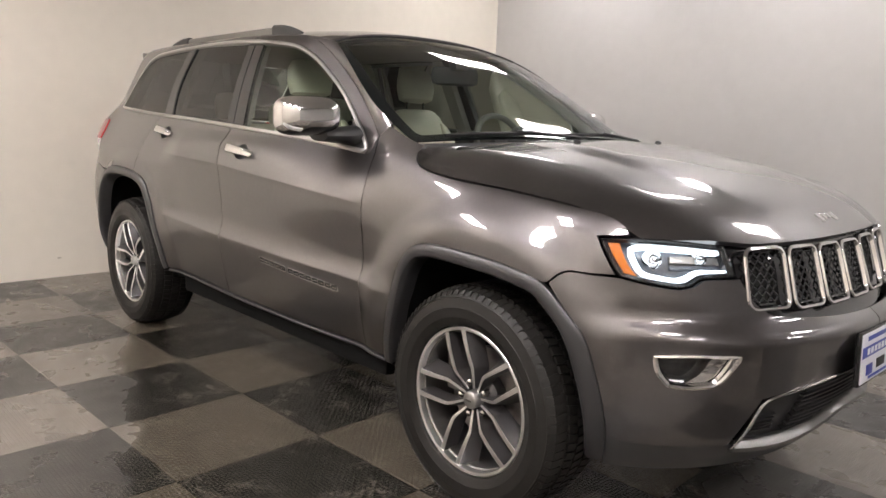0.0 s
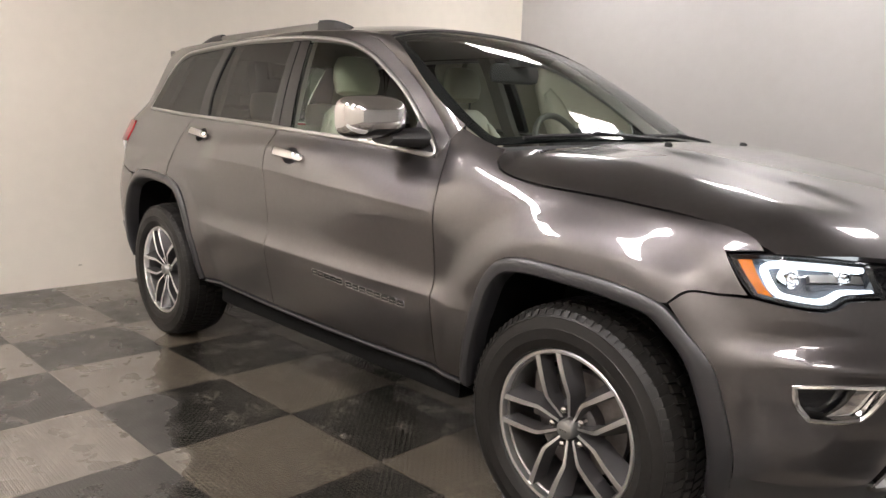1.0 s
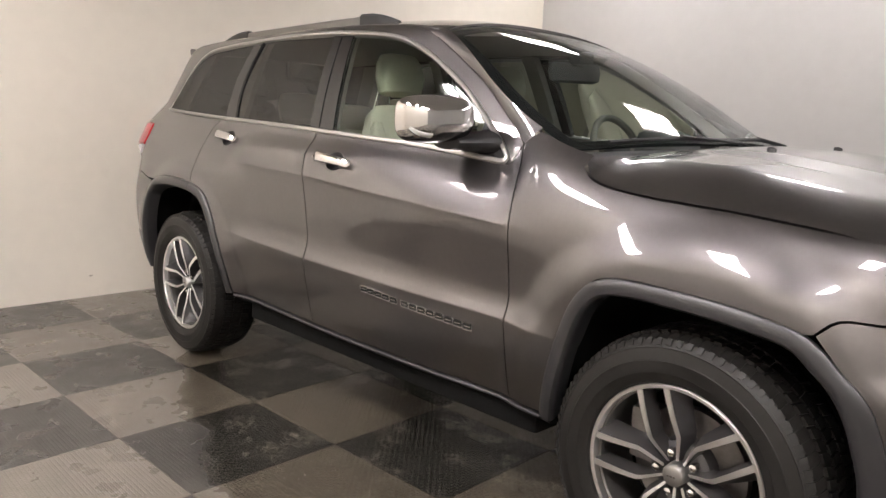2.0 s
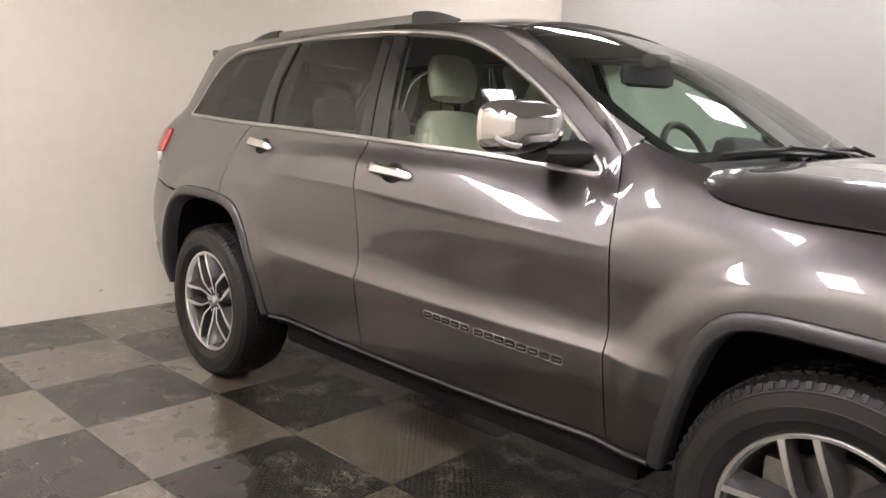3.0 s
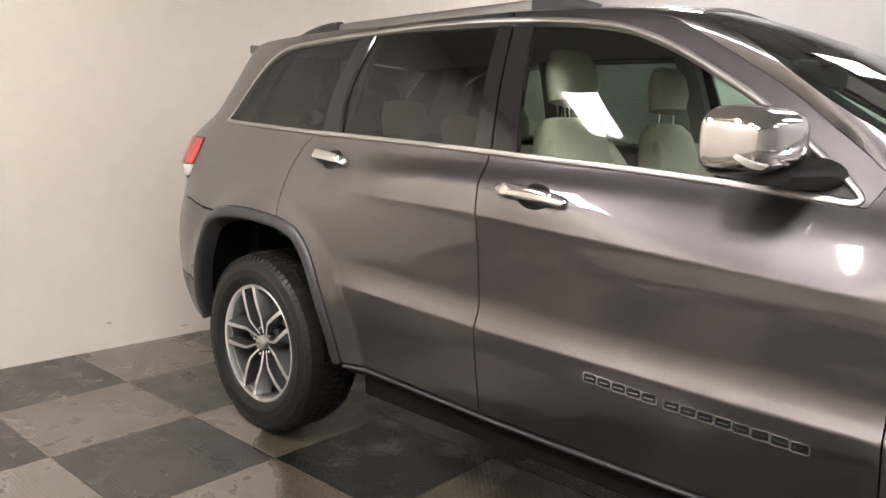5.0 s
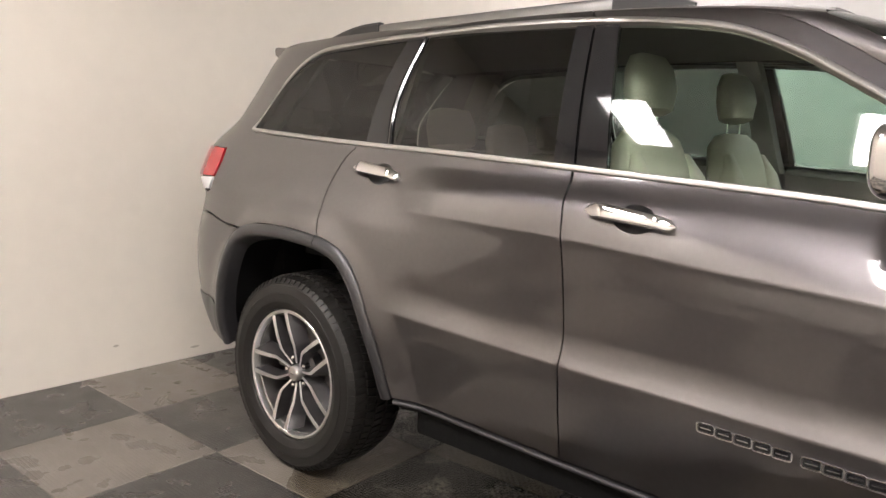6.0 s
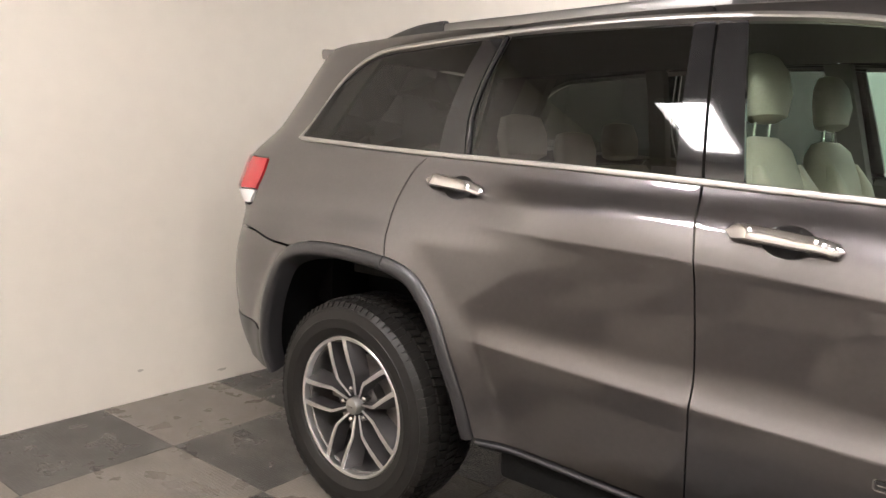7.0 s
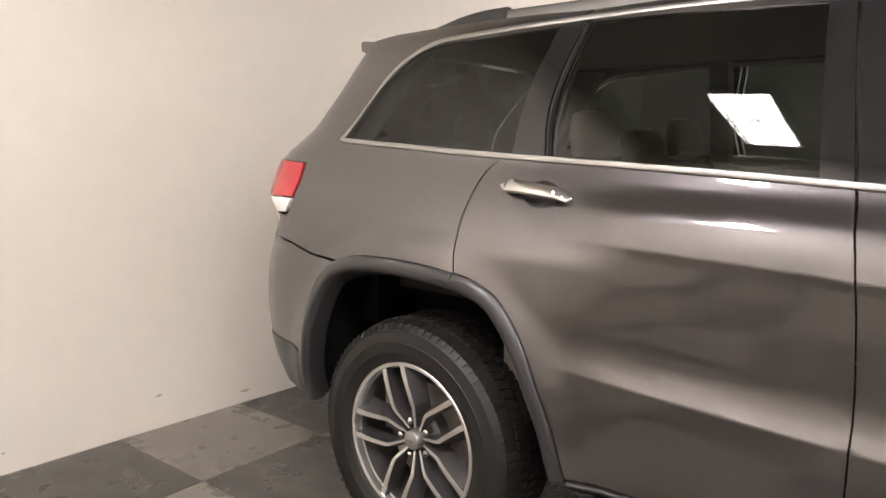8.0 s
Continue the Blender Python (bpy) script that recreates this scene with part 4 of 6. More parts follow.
panel("rear_window", outline([(-2.245, 1.245), (-2.255, 1.40), (-2.215, 1.55), (-2.145, 1.64)], [(-2.145, 1.64), (-2.70, 1.66)], [(-2.70, 1.66), (-2.70, 1.255)], [(-2.70, 1.255), (-2.245, 1.245)]), shl, PRIVACY, tailgate, "dark rear window", step=0.06, twin=True, out=(-1, -1, 0), thick=0.004)
for mir in (False, True):
    poly = outline([(-2.069, 1.106), (-2.063, 1.16), (-2.071, 1.224)], [(-2.071, 1.224), (-2.235, 1.231), (-2.335, 1.234)], [(-2.335, 1.234), (-2.30, 1.10)], [(-2.30, 1.10), (-2.069, 1.106)])
    tl = link("taillight", panel_mesh("taillight", poly, shl, step=0.02, lift=0.006, mirror=mir, out=(-1, -1, 0)), RED, car, "red tail light with a white lower lens")
    poly = outline([(-2.072, 1.100), (-2.29, 1.096)], [(-2.29, 1.096), (-2.18, 1.048)], [(-2.18, 1.048), (-2.102, 1.050)], [(-2.102, 1.050), (-2.072, 1.100)])
    link("reverse_lens", panel_mesh("reverse_lens", poly, shl, step=0.02, lift=0.005, mirror=mir, out=(-1, -1, 0)), WHITELENS, tl, "white reversing lens")
# spoiler over the rear window
bm = bmesh.new()
rings = []
for y in np.linspace(-0.575, 0.575, 25):
    k = abs(y) / 0.575
    zt = float(roof_surf(np.float64(-1.94), np.float64(min(abs(y), 0.53)))[2]) - 0.016 * max(0, k - 0.8) / 0.2
    xb = -2.080 + 0.060 * k ** 4
    rings.append([(-1.95, y, zt + 0.004), (-2.00, y, zt + 0.010), (xb, y, zt + 0.010), (xb - 0.008, y, zt + 0.002), (xb - 0.004, y, zt - 0.024), (xb + 0.02, y, zt - 0.034), (-1.95, y, zt - 0.036)])
loft(bm, rings)
part("spoiler", bm, PAINT, car, "grey metallic roof spoiler")

# ---- wheels
HUB_Y = -0.91


def wheel_parts():
    """One wheel about the origin, its face towards -y."""
    ob = new("wheel")
    bm = bmesh.new()
    # tyre section: inner bead, inner wall, shoulder, tread, shoulder, outer wall, bead
    prof = [(0.246, 0.115), (0.252, 0.128), (0.279, 0.140), (0.320, 0.143), (0.352, 0.136), (0.370, 0.120), (0.377, 0.095), (0.379, 0.0), (0.377, -0.095), (0.370, -0.118), (0.358, -0.130),
            (0.352, -0.1345), (0.349, -0.1335), (0.320, -0.141), (0.318, -0.143), (0.285, -0.1405), (0.282, -0.1385), (0.266, -0.134), (0.2575, -0.128), (0.2535, -0.120), (0.248, -0.112), (0.243, 0.0)]
    revolve(bm, prof, 96, closed=True)
    tyre = part("tyre", bm, RUBBER, ob, "black rubber all-season tyre", angle=28)
    # tread blocks
    bm = bmesh.new()
    n = 80
    for k in range(n):
        a = 2 * math.pi * k / n
        for row, (y0, y1, sk) in enumerate(((-0.118, -0.078, 0.35), (-0.070, -0.030, -0.5), (-0.022, 0.022, 0.3), (0.030, 0.070, -0.5), (0.078, 0.118, 0.35))):
            off = (row % 2) * math.pi / n
            w = 2 * math.pi / n * (0.70 if row in (0, 4) else 0.74)
            vs = []
            for r in (0.372, 0.3865 - (0.004 if row in (0, 4) else 0)):
                for yy, s in ((y0, -1), (y1, 1)):
                    rr = r - (0.009 if row == 0 and s < 0 or row == 4 and s > 0 else 0)
                    for da in (-0.5, 0.5):
                        aa = a + off + w * da + sk * (yy - (y0 + y1) / 2)
                        vs.append(bm.verts.new((rr * math.cos(aa), yy, rr * math.sin(aa))))
            for q in ((4, 5, 7, 6), (0, 1, 5, 4), (2, 3, 7, 6), (0, 2, 6, 4), (1, 3, 7, 5)):
                bm.faces.new([vs[i] for i in q])
    tagged(part("tread", bm, RUBBER, tyre, "blocky siped tread", smooth=False), kind="stuff")
    # shoulder lugs seen on the outer wall
    bm = bmesh.new()
    for k in range(n):
        a = 2 * math.pi * (k + 0.1) / n
        m = Matrix.Rotation(-a, 4, "Y") @ Matrix.Translation((0.3655, -0.1245, 0)) @ Matrix.Rotation(radians(-52), 4, "Z")
        box(bm, 0, 0, 0, 0.005, 0.020, 0.014, m=m)
    tagged(part("shoulder_lug", bm, RUBBER, tyre, smooth=False), kind="stuff")
    # rim barrel and lip
    bm = bmesh.new()
    revolve(bm, [(0.226, -0.100), (0.219, -0.094), (0.215, -0.07), (0.210, 0.02), (0.205, 0.10), (0.228, 0.115), (0.230, 0.11), (0.229, -0.09)], 96, closed=True)
    rim = part("rim", bm, BARREL, ob, "five twin-spoke alloy rim with machined faces")
    bm = bmesh.new()
    revolve(bm, [(0.2385, -0.112), (0.2375, -0.1205), (0.2345, -0.1235), (0.2260, -0.1220), (0.2245, -0.118), (0.2240, -0.098), (0.230, -0.095)], 96, closed=True)
    part("rim_lip", bm, ALLOY, rim, "bright machined lip")

    def spoke(sign, mat, name):
        """One arm of a twin spoke pointing along +x."""
        bm = bmesh.new()
        rings = []
        top = name == "spoke_face"
        for r, c, y, w in ((0.034, 0.0130, -0.092, 0.0042), (0.055, 0.0222, -0.098, 0.0048), (0.080, 0.0335, -0.106, 0.0055), (0.094, 0.0388, -0.1095, 0.0060), (0.101, 0.0402, -0.1110, 0.0064),
                           (0.120, 0.0400, -0.1140, 0.0068), (0.150, 0.0394, -0.1175, 0.0074), (0.190, 0.0386, -0.1190, 0.0082), (0.2245, 0.0380, -0.1175, 0.0088)):
            c *= sign
            if top:
                rings.append([(r, y + 0.004, c - w), (r, y, c - w + 0.0012), (r, y, c + w - 0.0012), (r, y + 0.004, c + w)])
            else:
                wi, wo = w + 0.004, w + 0.010 + 0.13 * max(0.0, r - 0.06)
                lo, hi = (c - wi, c + wo) if sign > 0 else (c - wo, c + wi)
                rings.append([(r, y + 0.060, lo), (r, y + 0.003, c - w - 0.0005), (r, y + 0.003, c + w + 0.0005), (r, y + 0.060, hi)])
        loft(bm, rings)
        return bm
    for i in range(5):
        rot = Matrix.Rotation(-radians(36 + 72 * i), 4, "Y")
        for sign in (-1, 1):
            for name, mat, lab in (("spoke", ALLOYDARK, ""), ("spoke_face", ALLOY, "bright machined spoke face")):
                bm = spoke(sign, mat, name)
                bmesh.ops.transform(bm, matrix=rot, verts=bm.verts)
                part(name, bm, mat, rim, lab, angle=50)
    # hub disc, centre cap, nuts
    bm = bmesh.new()
    revolve(bm, [(0.001, -0.070), (0.060, -0.070), (0.082, -0.055), (0.090, -0.03), (0.09, 0.02), (0.001, 0.02)], 48)
    part("hub", bm, ALLOYDARK, rim)
    bm = bmesh.new()
    revolve(bm, [(0.001, -0.112), (0.020, -0.1115), (0.027, -0.109), (0.0305, -0.104), (0.032, -0.07)], 40)
    part("centre_cap", bm, SATIN, rim, "silver centre cap")
    bm = bmesh.new()
    for dx, w in ((-0.010, 0.006), (-0.001, 0.007), (0.008, 0.006)):
        box(bm, dx, -0.1125, 0, w, 0.0016, 0.006, 0.0006)
    part("cap_emblem", bm, CHROME, rim)
    for i in range(5):
        a = radians(36 + 72 * i)
        bm = bmesh.new()
        revolve(bm, [(0.0005, -0.098), (0.006, -0.0975), (0.0105, -0.094), (0.0115, -0.07)], 12)
        bmesh.ops.translate(bm, verts=bm.verts, vec=(0.0585 * math.cos(a), 0, 0.0585 * math.sin(a)))
        part("lug_nut", bm, CHROME, rim, "chrome lug nut")
    for ob_ in (rim, *rim.children):
        if ob_.name.split(".")[0] in ("rim", "rim_lip", "spoke", "spoke_face"):
            ob_.data.transform(Matrix.Diagonal((1.062, 1, 1.062, 1)))
    # added black disc: puts shade between the spokes, hides the bright barrel
    bm = bmesh.new()
    revolve(bm, [(0.06, 0.020), (0.212, 0.030), (0.212, 0.034), (0.06, 0.026)], 48, closed=True)
    part("dust_shield", bm, LINER, ob, "black disc added to darken the gaps between the spokes")
    # brake
    bm = bmesh.new()
    revolve(bm, [(0.08, -0.02), (0.165, -0.02), (0.165, 0.008), (0.08, 0.008)], 64, closed=True)
    brake = part("brake_disc", bm, STEEL, ob, "grey steel brake disc")
    bm = bmesh.new()
    box(bm, -0.13, -0.01, 0.06, 0.075, 0.085, 0.15, 0.012)
    part("brake_caliper", bm, STEEL, ob)
    return ob


wheel = wheel_parts()
wheel.parent = car
WHEEL_Y = HUB_Y + 0.112
wheel.matrix_basis = pose(XC_F, WHEEL_Y, 0.385)
tagged(wheel, "alloy wheel with bright spokes and a black tyre")
for x, y, turn in ((XC_R, WHEEL_Y, 0), (XC_F, -WHEEL_Y, 180), (XC_R, -WHEEL_Y, 180)):
    copy_thing(wheel, pose(x, y, 0.385, 0, 0, turn))

# wheel wells, floor pan and the inner body that closes the cabin from below
for xc, keys in ((XC_F, ARCH_F), (XC_R, ARCH_R)):
    for mir in (1, -1):
        bm = bmesh.new()
        a = spline([(x, z) for x, z in keys], step=0.03)
        p3 = shell(a[:, 0], a[:, 1])
        rings = []
        for f, sc in ((0.0, 0.985), (0.06, 0.985), (0.30, 0.97), (0.46, 0.95)):
            rings.append([(xc + (p[0] - xc) * sc, (p[1] + 0.012 + f) * mir, 0.3 + (p[2] - 0.3) * sc) for p in p3])
        rings.append([(xc, (-0.45) * mir, 0.45) for p in p3])
        loft(bm, rings, closed=False)
        part("wheel_well", bm, LINER, car, "black wheel well liner")
# plain boxes below the cabin that keep light from coming through
bm = bmesh.new()
box(bm, 0.0, 0, 0.315, 4.2, 1.0, 0.13, 0.02)
part("underbody", bm, LINER, car, "black underbody")
for mir in (1, -1):
    bm = bmesh.new()
    box(bm, 0.05, -0.66 * mir, 0.36, 1.80, 0.38, 0.10, 0.02)
    part("floor_pan", bm, LINER, car)

# ---- mouldings, handles, mirrors, lamps, grille and small outer parts
def side_strip(name, path, section, mat, parents, label="", **k):
    for mir, parent in zip((False, True), parents):
        link(name, strip_mesh(name, path, shl, section, mirror=mir, **k), mat, parent, label)


ARCH_SECTION = [(-0.001, -0.010), (0.000, 0.006), (0.006, 0.011), (0.026, 0.015), (0.040, 0.012), (0.046, 0.004), (0.047, -0.012), (0.046, -0.060)]
ar = spline(ARCH_R, step=0.012)
cut = int(np.argmax(ar[:, 0] < -1.257))
rear_part = ar[cut:].copy()
rear_part[0] += (rear_part[1] - rear_part[0]) * 0.25
side_strip("arch_moulding", ar[:cut + 1], ARCH_SECTION, FLARE, (rear_door, rear_door_l), "satin dark grey arch moulding")
side_strip("arch_moulding", rear_part, ARCH_SECTION, FLARE, (quarter, quarter_l), "satin dark grey arch moulding")
af = spline(ARCH_F, step=0.012)[::-1]
side_strip("arch_moulding", af, ARCH_SECTION, FLARE, (front_fender, front_fender_l), "satin dark grey arch moulding")

# sills
xs = np.linspace(-0.90, 1.0, 60)
sill_path = np.stack([xs, z_sill(xs) - 0.004], 1)
SILL_BEAD = [(0.0, -0.020), (-0.001, 0.004), (-0.005, 0.008), (-0.011, 0.008), (-0.016, 0.002), (-0.017, -0.012)]
SILL = [(-0.013, -0.012), (-0.014, -0.006), (-0.030, -0.012), (-0.060, -0.036), (-0.088, -0.072), (-0.104, -0.12)]
side_strip("side_sill", sill_path, SILL, UNDERBLACK, (car, car), "black lower side sill")
side_strip("sill_bead", sill_path, SILL_BEAD, FLARE, (car, car), "dark grey moulding along the lower door edge")


# door handles
def handle(x0, z0, x1, z1, cup, parents):
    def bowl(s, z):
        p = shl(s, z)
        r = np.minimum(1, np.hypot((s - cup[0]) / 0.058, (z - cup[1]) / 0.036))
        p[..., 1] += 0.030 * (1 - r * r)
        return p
    for mir, parent in zip((False, True), parents):
        f = -1 if mir else 1
        # moulding grey instead of body paint puts the cup's shade into its colour
        link("handle_cup", panel_mesh("handle_cup", ellipse(*cup, 0.0585, 0.0365, -5), bowl, step=0.012, thick=0, mirror=mir), FLARE, parent, "hollow behind the handle, coloured dark for its shade")
        bm = bmesh.new()
        rings = []
        for t in np.linspace(0, 1, 21):
            x, z = x0 + (x1 - x0) * t, z0 + (z1 - z0) * t
            end = min(1.0, min(t, 1 - t) / 0.06)
            k = math.sqrt(max(0.02, 1 - (1 - end) ** 2))
            hh = (0.0175 + 0.003 * (1 - t)) * k
            lift = 0.006 + 0.022 * ramp(min(t, 1 - t), 0, 0.22)
            dep = 0.010
            b = shl(x, z)
            n = normals_of(shl, np.array([[x, z]]), (0, -1, 0.2))[0]
            up = np.array([0, n[2], -n[1]])
            c = b + n * lift
            ring = []
            for a in np.linspace(0, 2 * math.pi, 14, endpoint=False):
                ca_, sa_ = math.cos(a), math.sin(a)
                q = c + up * hh * np.sign(ca_) * abs(ca_) ** 0.7 + n * dep * np.sign(sa_) * abs(sa_) ** 0.55
                ring.append((q[0], q[1] * f, q[2]))
            rings.append(ring)
        loft(bm, rings)
        part("door_handle", bm, CHROME, parent, "chrome bar handle", angle=50)


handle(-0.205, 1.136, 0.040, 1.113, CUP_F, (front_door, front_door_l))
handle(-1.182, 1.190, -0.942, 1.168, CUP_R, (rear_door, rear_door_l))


# outer mirrors
def outer_mirror(f):
    def body(u, v):
        """u round the section, v from the outer end inwards."""
        th = math.pi * v
        c0 = math.cos(th)
        y = -0.948 - 0.114 * np.sign(c0) * abs(c0) ** 0.60
        k = max(math.sin(th), 1e-4) ** 0.50
        v = (y + 1.062) / 0.228
        cx = 0.495 + 0.055 * v
        cz = 1.302 + 0.008 * v
        ca_, sa_ = math.cos(u), math.sin(u)
        ax = 0.095 if ca_ > 0 else 0.055
        x = cx + ax * k * np.sign(ca_) * abs(ca_) ** 0.64
        z = cz + (0.075 if sa_ > 0 else 0.084) * k * np.sign(sa_) * abs(sa_) ** 0.55 * (1 - 0.16 * max(0, ca_))
        return (x, y * f, z)
    root = new("side_mirror")
    root.parent = car
    us = np.linspace(0, 2 * math.pi, 97)
    vs = np.linspace(0, 1, 65)
    groups = {"mirror_cap": [], "mirror_base": [], "mirror_glass": []}
    for i in range(96):
        for j in range(64):
            quad = [body(us[a], vs[b]) for a, b in ((i, j), (i + 1, j), (i + 1, j + 1), (i, j + 1))]
            c = np.mean(quad, axis=0)
            mid = (us[i] + us[i + 1]) / 2
            key = "mirror_base" if math.sin(mid) < -0.42 - 0.5 * max(0.0, (abs(c[1]) - 0.97) / 0.07) else "mirror_cap"
            if math.cos(mid) < -0.75 and 0.22 < vs[j] < 0.80 and key == "mirror_cap":
                key = "mirror_glass"
            groups[key].append(quad)
    for key, mat, lab in (("mirror_cap", CHROME, "chrome mirror cap"), ("mirror_base", GLOSSBLACK, "black lower mirror housing"), ("mirror_glass", MIRRORGLASS, "mirror glass")):
        bm = bmesh.new()
        for quad in groups[key]:
            bm.faces.new([bm.verts.new(p) for p in quad])
        bmesh.ops.remove_doubles(bm, verts=bm.verts, dist=0.0003)
        part(key, bm, mat, root, lab, angle=80)
    # lamp strip at the outer end
    bm = bmesh.new()
    rings = []
    for v in np.linspace(0.10, 0.40, 16):
        ring = []
        for u, o in ((-1.00, 0.004), (-0.92, 0.008), (-0.72, 0.008), (-0.64, 0.004)):
            p = np.array(body(u, v))
            ring.append((p[0] + o, p[1], p[2] + 0.003))
        for u in (-0.64, -1.00):
            p = np.array(body(u, v))
            ring.append((p[0] - 0.01, p[1], p[2] + 0.003))
        rings.append(ring)
    loft(bm, rings)
    part("turn_signal", bm, WHITELENS, root, "clear turn signal strip")
    # foot
    bm = bmesh.new()
    rings = []
    for t in np.linspace(0, 1, 8):
        x, y, z = 0.545 + 0.075 * t, -0.900 + 0.115 * t, 1.226 + 0.004 * t
        a, b = 0.065 + 0.010 * t, 0.024 + 0.016 * t
        rings.append([(x + a * math.cos(k), y * f, z + b * math.sin(k)) for k in np.linspace(0, 2 * math.pi, 16, endpoint=False)])
    loft(bm, rings)
    part("mirror_foot", bm, BLACK, root, "black mirror foot")
    return tagged(root, "chrome-capped side mirror")


outer_mirror(1)
outer_mirror(-1)
# black triangle behind the mirror foot
poly = outline([(0.575, 1.190), (0.575, 1.305)], [(0.575, 1.305), (0.63, 1.263), (0.70, 1.208), (0.730, 1.184)], [(0.730, 1.184), (0.715, 1.178)], [(0.715, 1.178), (0.575, 1.190)])
for mir, parent in ((False, front_door), (True, front_door_l)):
    link("mirror_triangle", panel_mesh("mirror_triangle", poly, shl, step=0.03, lift=-0.004, mirror=mir), BLACK, parent, "black corner cover")

# roof rails
for f in (1, -1):
    rail = new("roof_rail")
    rail.parent = car
    tagged(rail, "silver roof rail with black feet")

    def rail_ring(x, hgt, wid, base):
        y = -(float(yr_e(x)) - 0.075)
        zr = float(roof_surf(np.float64(x), np.float64(y))[2])
        z0, z1 = (zr - 0.008 if base else zr + hgt - 0.022), zr + hgt
        return [(x, (y - wid) * f, z0), (x, (y - wid) * f, z1 - 0.010), (x, (y - wid * 0.5) * f, z1), (x, (y + wid * 0.5) * f, z1), (x, (y + wid) * f, z1 - 0.010), (x, (y + wid) * f, z0)]
    bm = bmesh.new()
    loft(bm, [rail_ring(x, 0.030, 0.013, True) for x in np.linspace(-1.40, -0.36, 24)])
    part("rail_bar", bm, RAILGREY, rail, "silver bar")
    for a, b in ((-1.72, -1.395), (-0.115, -0.365)):
        bm = bmesh.new()
        loft(bm, [rail_ring(a + (b - a) * t, 0.006 + 0.034 * math.sin(min(1, t * 1.25) * math.pi / 2), 0.010 + 0.009 * t, True) for t in np.linspace(0, 1, 12)])
        part("rail_foot", bm, BLACK, rail, "black rail foot")

# cowl, wipers, washer nozzles
bm = bmesh.new()
rows = []
for d, z in ((-0.09, 1.190), (-0.012, 1.212), (0.035, 1.204), (0.10, 1.170)):
    rows.append([(0.975 + 0.10 * (1 - (y / 0.74) ** 2) + d, y, z + 0.014 * (1 - (y / 0.74) ** 2)) for y in np.linspace(-0.735, 0.735, 30)])
loft(bm, rows, closed=False)
cowl = part("cowl", bm, BLACK, car, "black plastic cowl below the windshield")
for y0, y1, nm in ((0.05, -0.62, 0), (0.62, 0.02, 1)):
    wiper = new("wiper")
    wiper.parent = car
    tagged(wiper, "black windshield wiper")

    def on_glass(y, v, up):
        u = y / (0.745 - 0.15 * v)
        p = ws(np.float64(u), np.float64(v))
        return (float(p[0]) + up * 0.5, float(p[1]), float(p[2]) + up * 0.85)
    bm = bmesh.new()
    tube(bm, [on_glass(y0 + (y1 - y0) * t, 0.004 + 0.014 * math.sin(t * 2.6), 0.010) for t in np.linspace(0, 1, 14)], 0.007, 6)
    part("blade", bm, BLACK, wiper)
    bm = bmesh.new()
    tube(bm, [on_glass(y0 + 0.10, -0.035, 0.010), on_glass(y0 + 0.03, -0.015, 0.020), on_glass((y0 + y1) / 2, 0.018, 0.020)], [0.016, 0.012, 0.007], 8, flat=0.6)
    part("arm", bm, BLACK, wiper)
for y in (-0.29, 0.29):
    bm = bmesh.new()
    p = hood_surf(np.float64(1.373), np.float64(y))
    rings = [[(p[0] + a * math.cos(k) * 0.016 + dx, p[1] + a * math.sin(k) * 0.010, p[2] + h_) for k in np.linspace(0, 2 * math.pi, 12, endpoint=False)] for a, h_, dx in ((1, -0.003, 0), (0.95, 0.006, 0), (0.6, 0.011, -0.003), (0.2, 0.012, -0.004))]
    loft(bm, rings)
    part("washer_nozzle", bm, BLACK, hood, "black washer nozzle")

